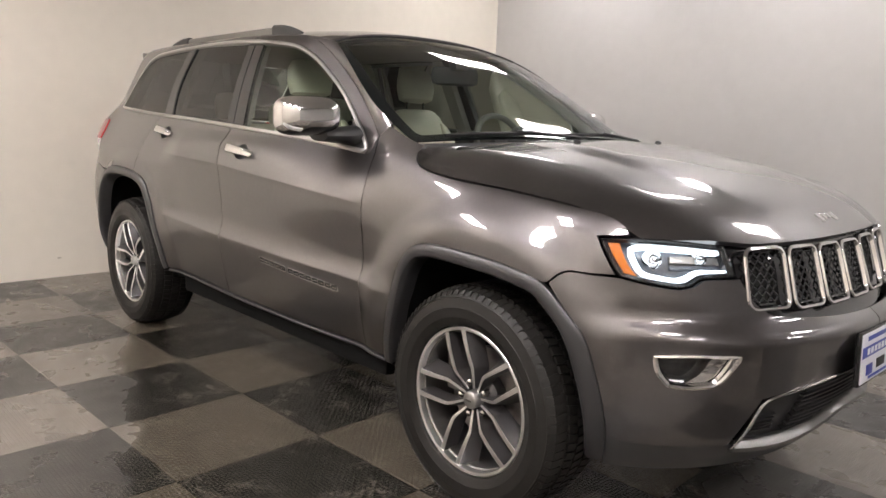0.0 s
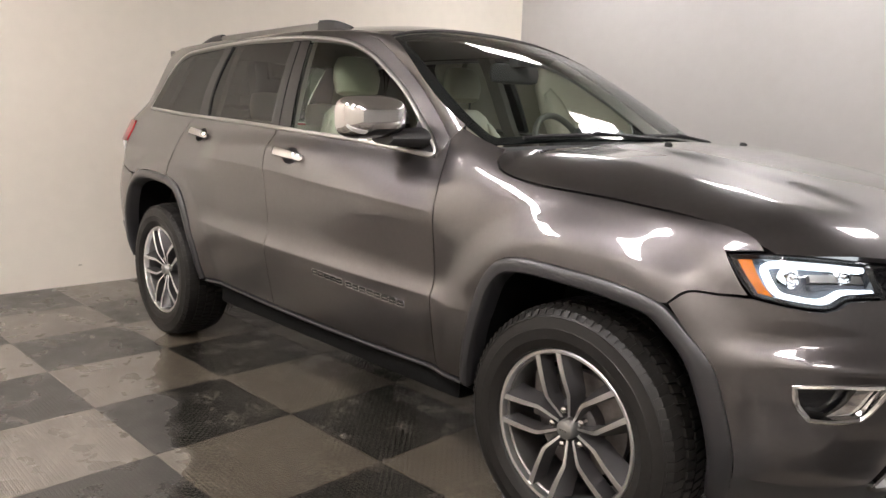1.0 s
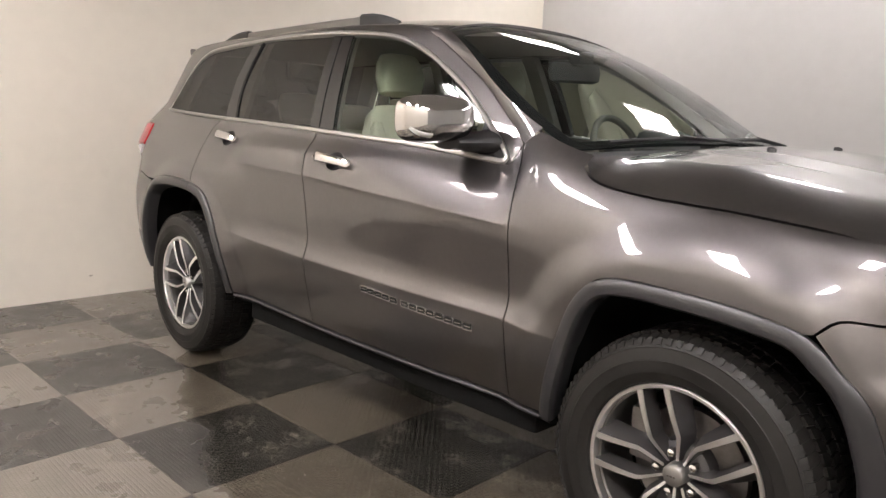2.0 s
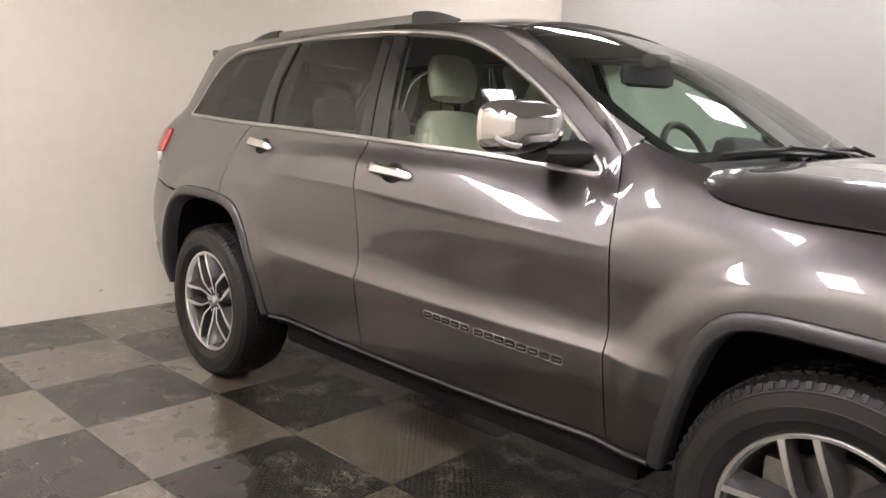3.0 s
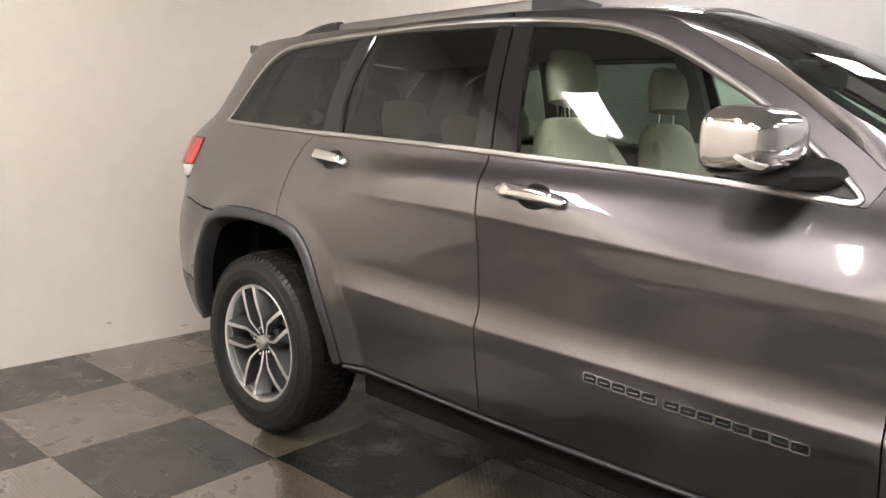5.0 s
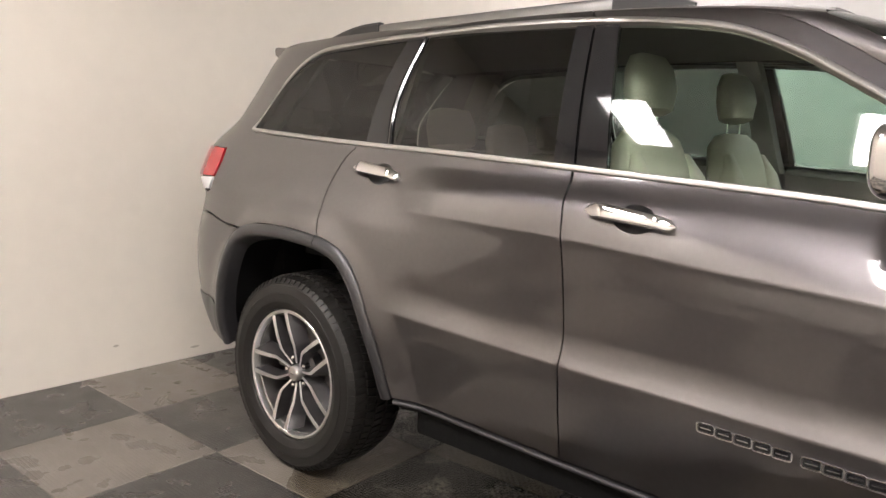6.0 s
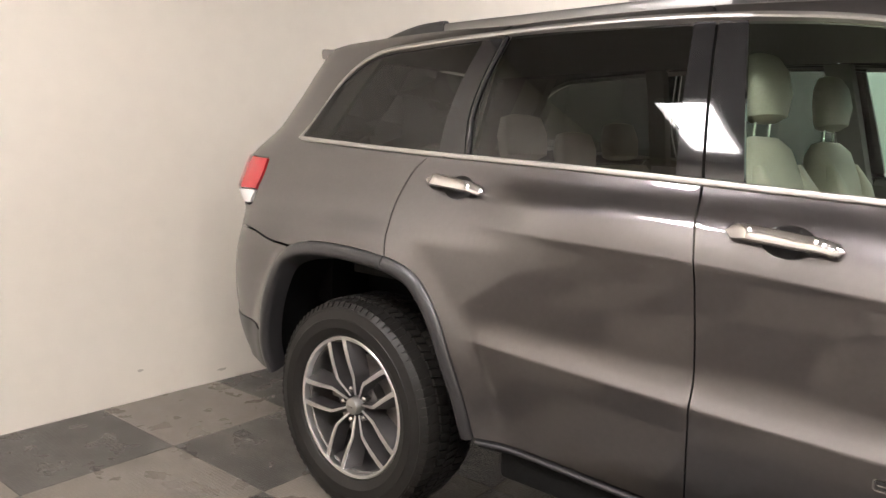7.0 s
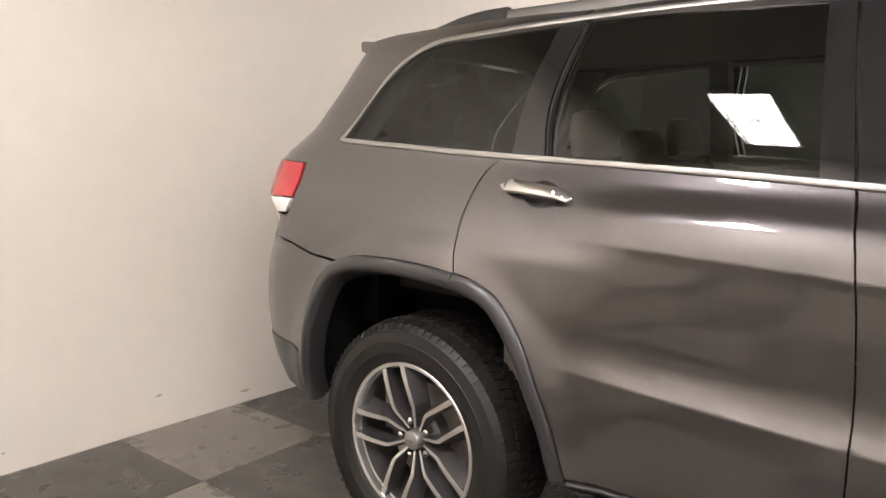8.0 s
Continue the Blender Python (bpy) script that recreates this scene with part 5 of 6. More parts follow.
# ---- headlights
for mir in (False, True):
    f = -1 if mir else 1
    lamp = link("headlight", panel_mesh("headlight", LAMP, shl, step=0.02, lift=-0.055, mirror=mir, out=(1, -1, 0), thick=0), LAMPINNER, car, "lit headlight with a white light guide and amber marker")

    def wall_strip(name, path, section, mat, label=""):
        return link(name, strip_mesh(name, path, shl, section, mirror=mir, out=(1, -1, 0)), mat, lamp, label)
    edge = inset(LAMP, 0.003)
    link("lamp_rim", strip_mesh("lamp_rim", edge, shl, [(-0.001, -0.004), (0.004, 0.0), (0.012, -0.006), (0.014, -0.055)] if np.sum(edge[:, 0] * np.roll(edge[:, 1], -1) - np.roll(edge[:, 0], -1) * edge[:, 1]) > 0 else [(0.001, -0.004), (-0.004, 0.0), (-0.012, -0.006), (-0.014, -0.055)], mirror=mir, out=(1, -1, 0), closed=True), GLOSSBLACK, lamp, "black lamp rim")
    guide = spline([(2.112, 0.969), (2.03, 0.977), (1.945, 0.978), (1.926, 0.970), (1.934, 0.935), (1.950, 0.904), (1.985, 0.893), (2.022, 0.889), (2.043, 0.899), (2.062, 0.914), (2.10, 0.915), (2.128, 0.914)], step=0.008)
    wall_strip("light_guide", guide, [(-0.0068, -0.030), (-0.0064, -0.014), (-0.003, -0.010), (0.003, -0.010), (0.0064, -0.014), (0.0068, -0.030)], LED, "bright white light guide")
    amb = outline([(1.866, 0.984), (1.900, 0.986)], [(1.900, 0.986), (1.922, 0.925), (1.940, 0.893)], [(1.940, 0.893), (1.912, 0.893)], [(1.912, 0.893), (1.884, 0.943), (1.866, 0.984)], step=0.01)
    link("amber_marker", panel_mesh("amber_marker", amb, shl, step=0.015, lift=-0.008, mirror=mir, out=(1, -1, 0), thick=0.02), AMBER, lamp, "amber side marker")
    for s0, z0, r in ((1.985, 0.938, 0.020), (2.075, 0.945, 0.017)):
        c = shl(s0, z0)
        bm = bmesh.new()
        revolve(bm, [(0.001, -0.012), (r * 0.6, -0.010), (r * 0.95, -0.002), (r, 0.004), (r * 1.25, 0.004), (r * 1.3, 0.03)], 24)
        bmesh.ops.transform(bm, matrix=Matrix.Translation((c[0] - 0.020, (c[1] + 0.014) * f, c[2])) @ Matrix.Rotation(radians(90 - 18) * f, 4, "Z"), verts=bm.verts)
        part("projector", bm, CHROME, lamp, "projector lens")
    bar = spline([(2.01, 0.950), (2.06, 0.951), (2.118, 0.946)], step=0.01)
    wall_strip("inner_bar", bar, [(-0.010, -0.045), (-0.009, -0.026), (0.009, -0.026), (0.010, -0.045)], SATIN)
    bar = spline([(2.01, 0.926), (2.06, 0.930), (2.122, 0.928)], step=0.01)
    wall_strip("inner_bar", bar, [(-0.006, -0.045), (-0.005, -0.030), (0.005, -0.030), (0.006, -0.045)], LAMPINNER)
    ln = link("lamp_lens", panel_mesh("lamp_lens", inset(LAMP, 0.004), shl, step=0.025, lift=0.0, mirror=mir, out=(1, -1, 0), thick=0), LENS, lamp, "clear lamp lens")
    ln.visible_shadow = False

# ---- grille
top_line = [(2.122, 0.992), (2.20, 0.988), (2.36, 0.983), (2.52, 0.981)]
poly = outline(top_line, [(2.52, 0.981), (2.52, 0.766)], [(2.52, 0.766), (2.42, 0.769), (2.30, 0.779), (2.209, 0.793)], [(2.209, 0.793), (2.184, 0.815), (2.162, 0.851), (2.145, 0.899)], [(2.145, 0.899), (2.122, 0.992)])
grille = panel("grille", poly, shl, GLOSSBLACK, car, "seven-slot grille with chrome rings and black honeycomb", step=0.03, twin=True, out=(1, -1, 0), lift=-0.030, thick=0.02)


def rounded(cx, cz, w, h_, r, lean=0.0, taper=0.0):
    pts = []
    for sx, sz, a0 in ((1, 1, 0), (-1, 1, 90), (-1, -1, 180), (1, -1, 270)):
        for a in np.linspace(a0, a0 + 90, 6):
            x = sx * (w / 2 - r) + r * math.cos(math.radians(a))
            z = sz * (h_ / 2 - r) + r * math.sin(math.radians(a))
            pts.append((cx + x * (1 + taper * z / h_) + lean * z, cz + z))
    return np.array(pts)


for i in range(-3, 4):
    u = i * 0.170
    zt = 0.978 - 0.010 * (1 - abs(i) / 3)
    zb = 0.800 + 0.012 * (abs(i) / 3) ** 2 - 0.006
    ring = rounded(u, (zt + zb) / 2, 0.153, zt - zb, 0.028, lean=-0.03 * np.sign(i) * abs(i) / 3)
    link("grille_ring", strip_mesh("grille_ring", ring, front, [(-0.002, -0.006), (-0.003, 0.004), (0.000, 0.008), (0.006, 0.008), (0.0085, 0.004), (0.009, -0.006)], closed=True, out=(1, 0, 0)), CHROME, grille, "chrome slot ring")
    inn = rounded(u, (zt + zb) / 2, 0.124, zt - zb - 0.024, 0.02, lean=-0.03 * np.sign(i) * abs(i) / 3)
    # honeycomb: zigzag bars
    bm = bmesh.new()
    rows_n = int((zt - zb) / 0.0175)
    for r_ in range(rows_n + 1):
        z0 = zb + 0.006 + r_ * 0.0175
        line = []
        for c_ in range(10):
            x = u - 0.066 + c_ * 0.0145
            zz = z0 + (0.0066 if (c_ + r_) % 2 else -0.0066)
            if inside(inn, np.array([[x, zz]]))[0]:
                line.append((x, zz))
        if len(line) > 2:
            ln = np.array(line)
            p = front(ln[:, 0], ln[:, 1])
            tube(bm, [(q[0] - 0.016, q[1], q[2]) for q in p], 0.0030, 4)
    part("honeycomb", bm, BLACK, grille, "black honeycomb mesh", smooth=False)

# fog lamps
for mir in (False, True):
    f = -1 if mir else 1
    fog = link("fog_lamp", panel_mesh("fog_lamp", FOG, shl, step=0.02, lift=-0.045, mirror=mir, out=(1, -1, 0), thick=0), GLOSSBLACK, bumper, "fog lamp hollow with a chrome ring")
    sg = 1 if np.sum(FOG[:, 0] * np.roll(FOG[:, 1], -1) - np.roll(FOG[:, 0], -1) * FOG[:, 1]) > 0 else -1
    link("fog_ring", strip_mesh("fog_ring", FOG, shl, [(w * sg, h_) for w, h_ in ((-0.006, -0.004), (-0.005, 0.004), (0.0, 0.007), (0.005, 0.004), (0.008, -0.006), (0.010, -0.045))], mirror=mir, out=(1, -1, 0), closed=True), CHROME, bumper, "chrome fog lamp ring")
    refl = outline([(2.066, 0.679), (2.098, 0.680)], [(2.098, 0.680), (2.076, 0.620), (2.060, 0.605)], [(2.060, 0.605), (2.022, 0.600)], [(2.022, 0.600), (2.05, 0.63), (2.066, 0.679)], step=0.01)
    link("fog_reflector", panel_mesh("fog_reflector", refl, shl, step=0.015, lift=-0.016, mirror=mir, out=(1, -1, 0), thick=0.02), CHROME, bumper, "chrome fog reflector")

# lower grille with its bright trim
poly = outline([(2.152, 0.395), (2.165, 0.47), (2.186, 0.546)], [(2.186, 0.546), (2.25, 0.562), (2.36, 0.578), (2.52, 0.586)], [(2.52, 0.586), (2.52, 0.40)], [(2.52, 0.40), (2.40, 0.395), (2.26, 0.388), (2.152, 0.395)])
lower = panel("lower_grille", poly, shl, BLACK, bumper, "black slatted lower grille", step=0.03, twin=True, out=(1, -1, 0), lift=-0.030, thick=0)
tr = spline([(2.150, 0.388, 1), (2.162, 0.46), (2.178, 0.535), (2.195, 0.552), (2.26, 0.568), (2.36, 0.581), (2.52, 0.589)], step=0.012)
link("lower_trim", strip_mesh("lower_trim", tr, shl, [(-0.004, -0.020), (-0.003, 0.004), (0.001, 0.006), (0.005, 0.003), (0.006, -0.02)], out=(1, -1, 0)), CHROME, bumper, "thin chrome trim")
link("lower_trim", strip_mesh("lower_trim", tr, shl, [(-0.004, -0.020), (-0.003, 0.004), (0.001, 0.006), (0.005, 0.003), (0.006, -0.02)], out=(1, -1, 0), mirror=True), CHROME, bumper, "thin chrome trim")
lp = spline([(2.148, 0.389), (2.26, 0.376), (2.36, 0.392), (2.44, 0.438), (2.52, 0.445)], step=0.012)
for mir in (False, True):
    link("lower_blade", strip_mesh("lower_blade", lp, shl, [(-0.014, -0.02), (-0.013, 0.006), (-0.004, 0.014), (0.006, 0.010), (0.010, 0.0), (0.011, -0.02)], out=(1, -1, 0), mirror=mir), RAILGREY, bumper, "satin silver lower blade")
for i in range(10):
    z0 = 0.41 + i * 0.0165
    p = spline([(2.275 + 0.003 * i, z0), (2.36, z0 + 0.004), (2.52, z0 + 0.006)], step=0.03)
    for mir in (False, True):
        link("grille_slat", strip_mesh("grille_slat", p, shl, [(-0.003, -0.032), (-0.0025, -0.016), (0.0025, -0.016), (0.003, -0.032)], out=(1, -1, 0), mirror=mir), BLACK, lower)

for i in range(5):
    z0 = 0.425 + i * 0.013
    p = spline([(2.185, z0), (2.21, z0 + 0.001), (2.235, z0 + 0.002)], step=0.02)
    for mir in (False, True):
        link("grille_slat", strip_mesh("grille_slat", p, shl, [(-0.002, -0.032), (-0.0018, -0.018), (0.0018, -0.018), (0.002, -0.032)], out=(1, -1, 0), mirror=mir), BLACK, lower)

# dealer plate: white and blue board with plain bars in place of its lettering
plate = new("front_plate")
plate.parent = car
tagged(plate, "white and blue dealer plate on the bumper")
plate.matrix_basis = pose(2.392, -0.012, 0.628, 0, -3, 0)
bm = bmesh.new()
box(bm, 0, 0, 0, 0.016, 0.350, 0.172, 0.004)
part("plate_frame", bm, GLOSSBLACK, plate, "black plate frame")
bm = bmesh.new()
box(bm, 0.0095, 0, 0, 0.003, 0.334, 0.156, 0.001)
part("plate_board", bm, PLATEWHITE, plate, "white plate board")
for name, mat, y, z, w, h_ in (("blue_band", PLATEBLUE, 0, 0.020, 0.330, 0.034), ("title_bar", PLATEBLUE, 0, 0.060, 0.240, 0.014), ("blue_mark", PLATEBLUE, -0.095, -0.040, 0.055, 0.034), ("dark_mark", BLACK, 0.01, -0.034, 0.075, 0.030), ("blue_mark", PLATEBLUE, 0.105, -0.040, 0.05, 0.03), ("foot_bar", PLATEBLUE, 0, -0.066, 0.2, 0.008)):
    bm = bmesh.new()
    box(bm, 0.0118, y, z, 0.002, w, h_, 0.0006)
    part(name, bm, mat, plate)
for k in range(8):
    bm = bmesh.new()
    box(bm, 0.0132, -0.115 + k * 0.033, 0.020, 0.0015, 0.022, 0.020, 0.0005)
    part("letter_bar", bm, PLATEWHITE, plate)

# emblem on the hood nose: four plain chrome shapes
for k, (w, h_, dz) in enumerate(((0.030, 0.052, -0.004), (0.027, 0.036, 0.0), (0.027, 0.036, 0.0), (0.028, 0.050, -0.007))):
    y = -0.056 + k * 0.036
    bm = bmesh.new()
    ring = rounded(y, 1.036 + dz, w, h_, 0.010)
    rows = []
    for grow, lift in ((0.0, -0.004), (0.0, 0.003), (-0.0025, 0.005)):
        rr = inset(ring, abs(grow))
        row = []
        for yy, zz in rr:
            q_ = hood_surf(np.float64(2.185 - (zz - 1.036) * 0.62), np.float64(yy))
            row.append((float(q_[0]) + lift * 0.6, yy, float(q_[2]) + lift * 0.8))
        rows.append(row)
    loft(bm, rows)
    part("hood_emblem", bm, CHROME, hood, "chrome emblem piece")

# plain bars in place of the name on the front doors: chrome rims with dark faces
words = []
x = 0.142
for n_, gap in ((5, 0.020), (8, 0)):
    for k in range(n_):
        words.append(x + 0.0205)
        x += 0.0428
    x += gap - 0.002
for mir, parent in ((False, front_door), (True, front_door_l)):
    for cx in words:
        cz = float(z_ridge(cx)) - 0.043 - 0.030 * (cx - 0.14)
        r_ = rounded(cx, cz, 0.0402, 0.0235, 0.006)[::-1]
        link("name_bar", strip_mesh("name_bar", r_, shl, [(-0.0006, 0.0), (-0.0004, 0.003), (0.0024, 0.0034), (0.0027, 0.001)], closed=True, mirror=mir), CHROME, parent, "chrome-edged name bar")
        link("name_face", panel_mesh("name_face", inset(r_, 0.0024), shl, step=0.03, lift=0.002, thick=0.002, mirror=mir), GLOSSBLACK, parent)
        bar_ = np.array([(cx - 0.013, cz), (cx, cz), (cx + 0.013, cz)])
        link("name_line", strip_mesh("name_line", bar_, shl, [(-0.0016, 0.001), (-0.0013, 0.0034), (0.0013, 0.0034), (0.0016, 0.001)], mirror=mir), CHROME, parent)

# ---- cabin
def cushion(bm, sections, n=20, p=3.0):
    """Padded body through superellipse sections (cx, cy, cz, half across, half thick, tilt) stacked along their own way."""
    rings = []
    for cx, cy, cz, a, b, tilt in sections:
        ring = []
        for k in np.linspace(0, 2 * math.pi, n, endpoint=False):
            c, s = math.cos(k), math.sin(k)
            y = a * np.sign(c) * abs(c) ** (2 / p)
            d = b * np.sign(s) * abs(s) ** (2 / p)
            ring.append((cx + d * math.cos(math.radians(tilt)), cy + y, cz + d * math.sin(math.radians(tilt))))
        rings.append(ring)
    loft(bm, rings)


def seat(y, x=-0.02):
    s = new("front_seat")
    s.parent = car
    tagged(s, "beige leather front seat")
    bm = bmesh.new()
    cushion(bm, [(x - 0.12 + 0.0, y, 0.66, 0.20, 0.01, 0), (x - 0.14, y, 0.68, 0.235, 0.07, 0), (x - 0.19, y, 0.85, 0.245, 0.075, 10), (x - 0.235, y, 1.05, 0.245, 0.07, 10), (x - 0.275, y, 1.22, 0.225, 0.065, 12), (x - 0.30, y, 1.315, 0.185, 0.055, 14), (x - 0.31, y, 1.352, 0.135, 0.030, 14), (x - 0.312, y, 1.358, 0.08, 0.012, 14)])
    part("backrest", bm, LEATHER, s)
    bm = bmesh.new()
    for sy in (-1, 1):
        cushion(bm, [(x - 0.10, y + sy * 0.19, 0.72, 0.035, 0.02, 0), (x - 0.115, y + sy * 0.20, 0.80, 0.055, 0.05, 0), (x - 0.165, y + sy * 0.205, 1.0, 0.055, 0.05, 10), (x - 0.225, y + sy * 0.19, 1.2, 0.045, 0.04, 12), (x - 0.25, y + sy * 0.17, 1.28, 0.02, 0.015, 12)])
    part("bolster", bm, LEATHER, s)
    bm = bmesh.new()
    cushion(bm, [(x + 0.36, y, 0.60, 0.22, 0.02, 80), (x + 0.34, y, 0.61, 0.245, 0.07, 85), (x + 0.15, y, 0.60, 0.25, 0.075, 90), (x - 0.08, y, 0.58, 0.245, 0.075, 90), (x - 0.16, y, 0.57, 0.22, 0.05, 90)])
    part("seat_cushion", bm, LEATHER, s)
    bm = bmesh.new()
    cushion(bm, [(x - 0.300, y, 1.400, 0.085, 0.020, 10), (x - 0.298, y, 1.415, 0.120, 0.045, 10), (x - 0.30, y, 1.48, 0.135, 0.055, 10), (x - 0.31, y, 1.545, 0.125, 0.048, 10), (x - 0.318, y, 1.582, 0.100, 0.030, 10), (x - 0.32, y, 1.59, 0.06, 0.012, 10)], p=2.6)
    part("headrest", bm, LEATHER, s, "padded beige headrest")
    for sy in (-1, 1):
        bm = bmesh.new()
        tube(bm, [(x - 0.305, y + sy * 0.065, 1.33), (x - 0.302, y + sy * 0.065, 1.43)], 0.006, 8)
        part("headrest_post", bm, CHROME, s, "chrome headrest post")
    return s


seat(-0.37)
seat(0.37)
bench = new("rear_seat")
bench.parent = car
tagged(bench, "beige leather rear bench with headrests")
bm = bmesh.new()
cushion(bm, [(-0.98, 0, 0.66, 0.58, 0.03, 0), (-1.00, 0, 0.70, 0.63, 0.07, 0), (-1.06, 0, 0.95, 0.63, 0.07, 10), (-1.12, 0, 1.17, 0.62, 0.06, 12), (-1.14, 0, 1.235, 0.58, 0.03, 12)], n=28, p=6)
part("backrest", bm, LEATHER, bench)
bm = bmesh.new()
cushion(bm, [(-0.52, 0, 0.60, 0.6, 0.03, 80), (-0.54, 0, 0.60, 0.63, 0.08, 90), (-0.98, 0, 0.58, 0.63, 0.08, 90)], n=28, p=6)
part("seat_cushion", bm, LEATHER, bench)
for y in (-0.37, 0.0, 0.37):
    bm = bmesh.new()
    hgt = 0.0 if y else -0.05
    cushion(bm, [(-1.145, y, 1.262 + hgt, 0.09, 0.02, 10), (-1.145, y, 1.275 + hgt, 0.125, 0.045, 10), (-1.155, y, 1.35 + hgt, 0.13, 0.05, 10), (-1.165, y, 1.41 + hgt, 0.11, 0.035, 10), (-1.168, y, 1.42 + hgt, 0.06, 0.01, 10)], p=2.6)
    part("headrest", bm, LEATHER, bench, "padded beige headrest")

# dashboard, instrument hood, steering wheel
bm = bmesh.new()
rows = []
for x, z in ((0.93, 1.185), (0.80, 1.205), (0.62, 1.195), (0.52, 1.165), (0.46, 1.10), (0.45, 0.98), (0.50, 0.80), (0.58, 0.62), (0.60, 0.45)):
    rows.append([(x - 0.05 * (abs(y) / 0.70) ** 3, y, z - 0.02 * (abs(y) / 0.70) ** 4) for y in np.linspace(-0.72, 0.72, 25)])
loft(bm, rows, closed=False)
dash = part("dashboard", bm, DASH, car, "dark dashboard", angle=60)
bm = bmesh.new()
cushion(bm, [(0.66, 0.37, 1.16, 0.21, 0.10, 0), (0.64, 0.37, 1.23, 0.19, 0.09, 0), (0.62, 0.37, 1.275, 0.15, 0.065, 0), (0.61, 0.37, 1.292, 0.09, 0.03, 0)])
part("instrument_hood", bm, DASH, dash)
wheel_rot = Matrix.Translation((0.40, 0.37, 1.165)) @ Matrix.Rotation(radians(-24), 4, "Y")
sw = new("steering_wheel")
sw.parent = car
tagged(sw, "dark leather steering wheel")
bm = bmesh.new()
tube(bm, [wheel_rot @ Vector((0, 0.188 * math.cos(a), 0.188 * math.sin(a))) for a in np.linspace(0, 2 * math.pi, 40, endpoint=False)], 0.0165, 10, closed=True)
part("wheel_rim", bm, LEATHERDARK, sw)
bm = bmesh.new()
box(bm, 0.40, 0.37, 1.155, 0.06, 0.15, 0.12, 0.025, m=Matrix.Rotation(radians(-24), 4, "Y"))
part("wheel_hub", bm, DASH, sw)
for a in (0, 180, 270):
    bm = bmesh.new()
    e = (math.cos(math.radians(a)), math.sin(math.radians(a)))
    tube(bm, [wheel_rot @ Vector((0.01, 0.05 * e[0], 0.05 * e[1])), wheel_rot @ Vector((0, 0.185 * e[0], 0.185 * e[1]))], 0.016, 8, flat=0.5)
    part("wheel_spoke", bm, DASH, sw)
# inner mirror
im = new("inner_mirror")
im.parent = car
im.matrix_basis = pose(0.372, 0.02, 0, 0, 0, -22) @ pose(-0.372, -0.02, 0.012)
tagged(im, "dark rear-view mirror behind the windshield")
bm = bmesh.new()
cushion(bm, [(0.375, 0.02, 1.462, 0.09, 0.008, 0), (0.375, 0.02, 1.472, 0.12, 0.022, 0), (0.372, 0.02, 1.51, 0.128, 0.026, 0), (0.370, 0.02, 1.545, 0.118, 0.022, 0), (0.370, 0.02, 1.553, 0.09, 0.008, 0)])
part("mirror_shell", bm, DASH, im)
bm = bmesh.new()
box(bm, 0.42, 0.02, 1.56, 0.09, 0.07, 0.05, 0.015)
part("sensor_box", bm, DASH, im)
# headliner, inner trims, floor and unseen bulkheads that block light
xs = np.linspace(0.20, -1.95, 40)
right = np.concatenate([[(0.17, 0)], np.stack([xs, -yr_e(xs) + 0.03], 1), [(-1.96, 0)]])
poly = np.concatenate([right, (right * (1, -1))[-2:0:-1]])
panel("headliner", poly, roof_surf, HEADLINER, car, "grey headliner", out=(0, 0, 1), step=0.10, thick=0.0, lift=-0.035)
for f in (1, -1):
    for name, (x0, z0), (x1, z1), w in (("pillar_trim", (-0.30, 1.20), (-0.375, 1.66), 0.055), ("pillar_trim", (-1.135, 1.24), (-1.115, 1.66), 0.05), ("pillar_trim", (-1.98, 1.28), (-1.72, 1.64), 0.09)):
        bm = bmesh.new()
        rings = []
        for t in np.linspace(0, 1, 10):
            x, z = x0 + (x1 - x0) * t, z0 + (z1 - z0) * t
            y = -float(half(x, z)) + 0.045
            rings.append([(x - w, y * f, z), (x - w * 0.8, (y + 0.035) * f, z), (x + w * 0.8, (y + 0.035) * f, z), (x + w, y * f, z)])
        loft(bm, rings)
        part(name, bm, HEADLINER, car, "grey pillar trim")
    az2 = spline(A_SEAM[:7], step=0.04)
    bm = bmesh.new()
    rings = []
    for s_, z_ in az2:
        p = shl(s_, z_)
        rings.append([(p[0] - 0.03, (p[1] + 0.035) * f, p[2] - 0.03), (p[0] - 0.02, (p[1] + 0.07) * f, p[2] - 0.03), (p[0] + 0.02, (p[1] + 0.06) * f, p[2] + 0.0), (p[0] + 0.01, (p[1] + 0.03) * f, p[2] + 0.0)])
    loft(bm, rings)
    part("pillar_trim", bm, HEADLINER, car, "grey pillar trim")
    for a, b, mat in ((-0.24, 0.82, LEATHERDARK), (-1.20, -0.28, LEATHERDARK)):
        bm = bmesh.new()
        rows = []
        for dz, dy in ((-0.004, 0.025), (-0.03, 0.075), (-0.12, 0.085), (-0.22, 0.11), (-0.26, 0.16), (-0.30, 0.13), (-0.75, 0.14)):
            rows.append([(x, (-float(half(x, max(0.5, float(z_belt(x)) + dz))) + dy) * f, max(0.45, float(z_belt(x)) + dz)) for x in np.linspace(a, b, 20)])
        loft(bm, rows, closed=False)
        part("door_trim", bm, mat, car, "brown-grey inner door trim")
bm = bmesh.new()
box(bm, -0.30, 0, 0.41, 2.0, 1.40, 0.05, 0.01)
part("cabin_floor", bm, CARPET, car, "dark carpet")
bm = bmesh.new()
box(bm, -1.70, 0, 0.80, 1.05, 1.08, 0.06, 0.01)
part("load_floor", bm, CARPET, car, "dark load floor")
# unseen sheet that keeps light from the engine bay out of the cabin
bm = bmesh.new()
box(bm, 0.955, 0, 0.79, 0.03, 1.36, 0.78, 0.004)
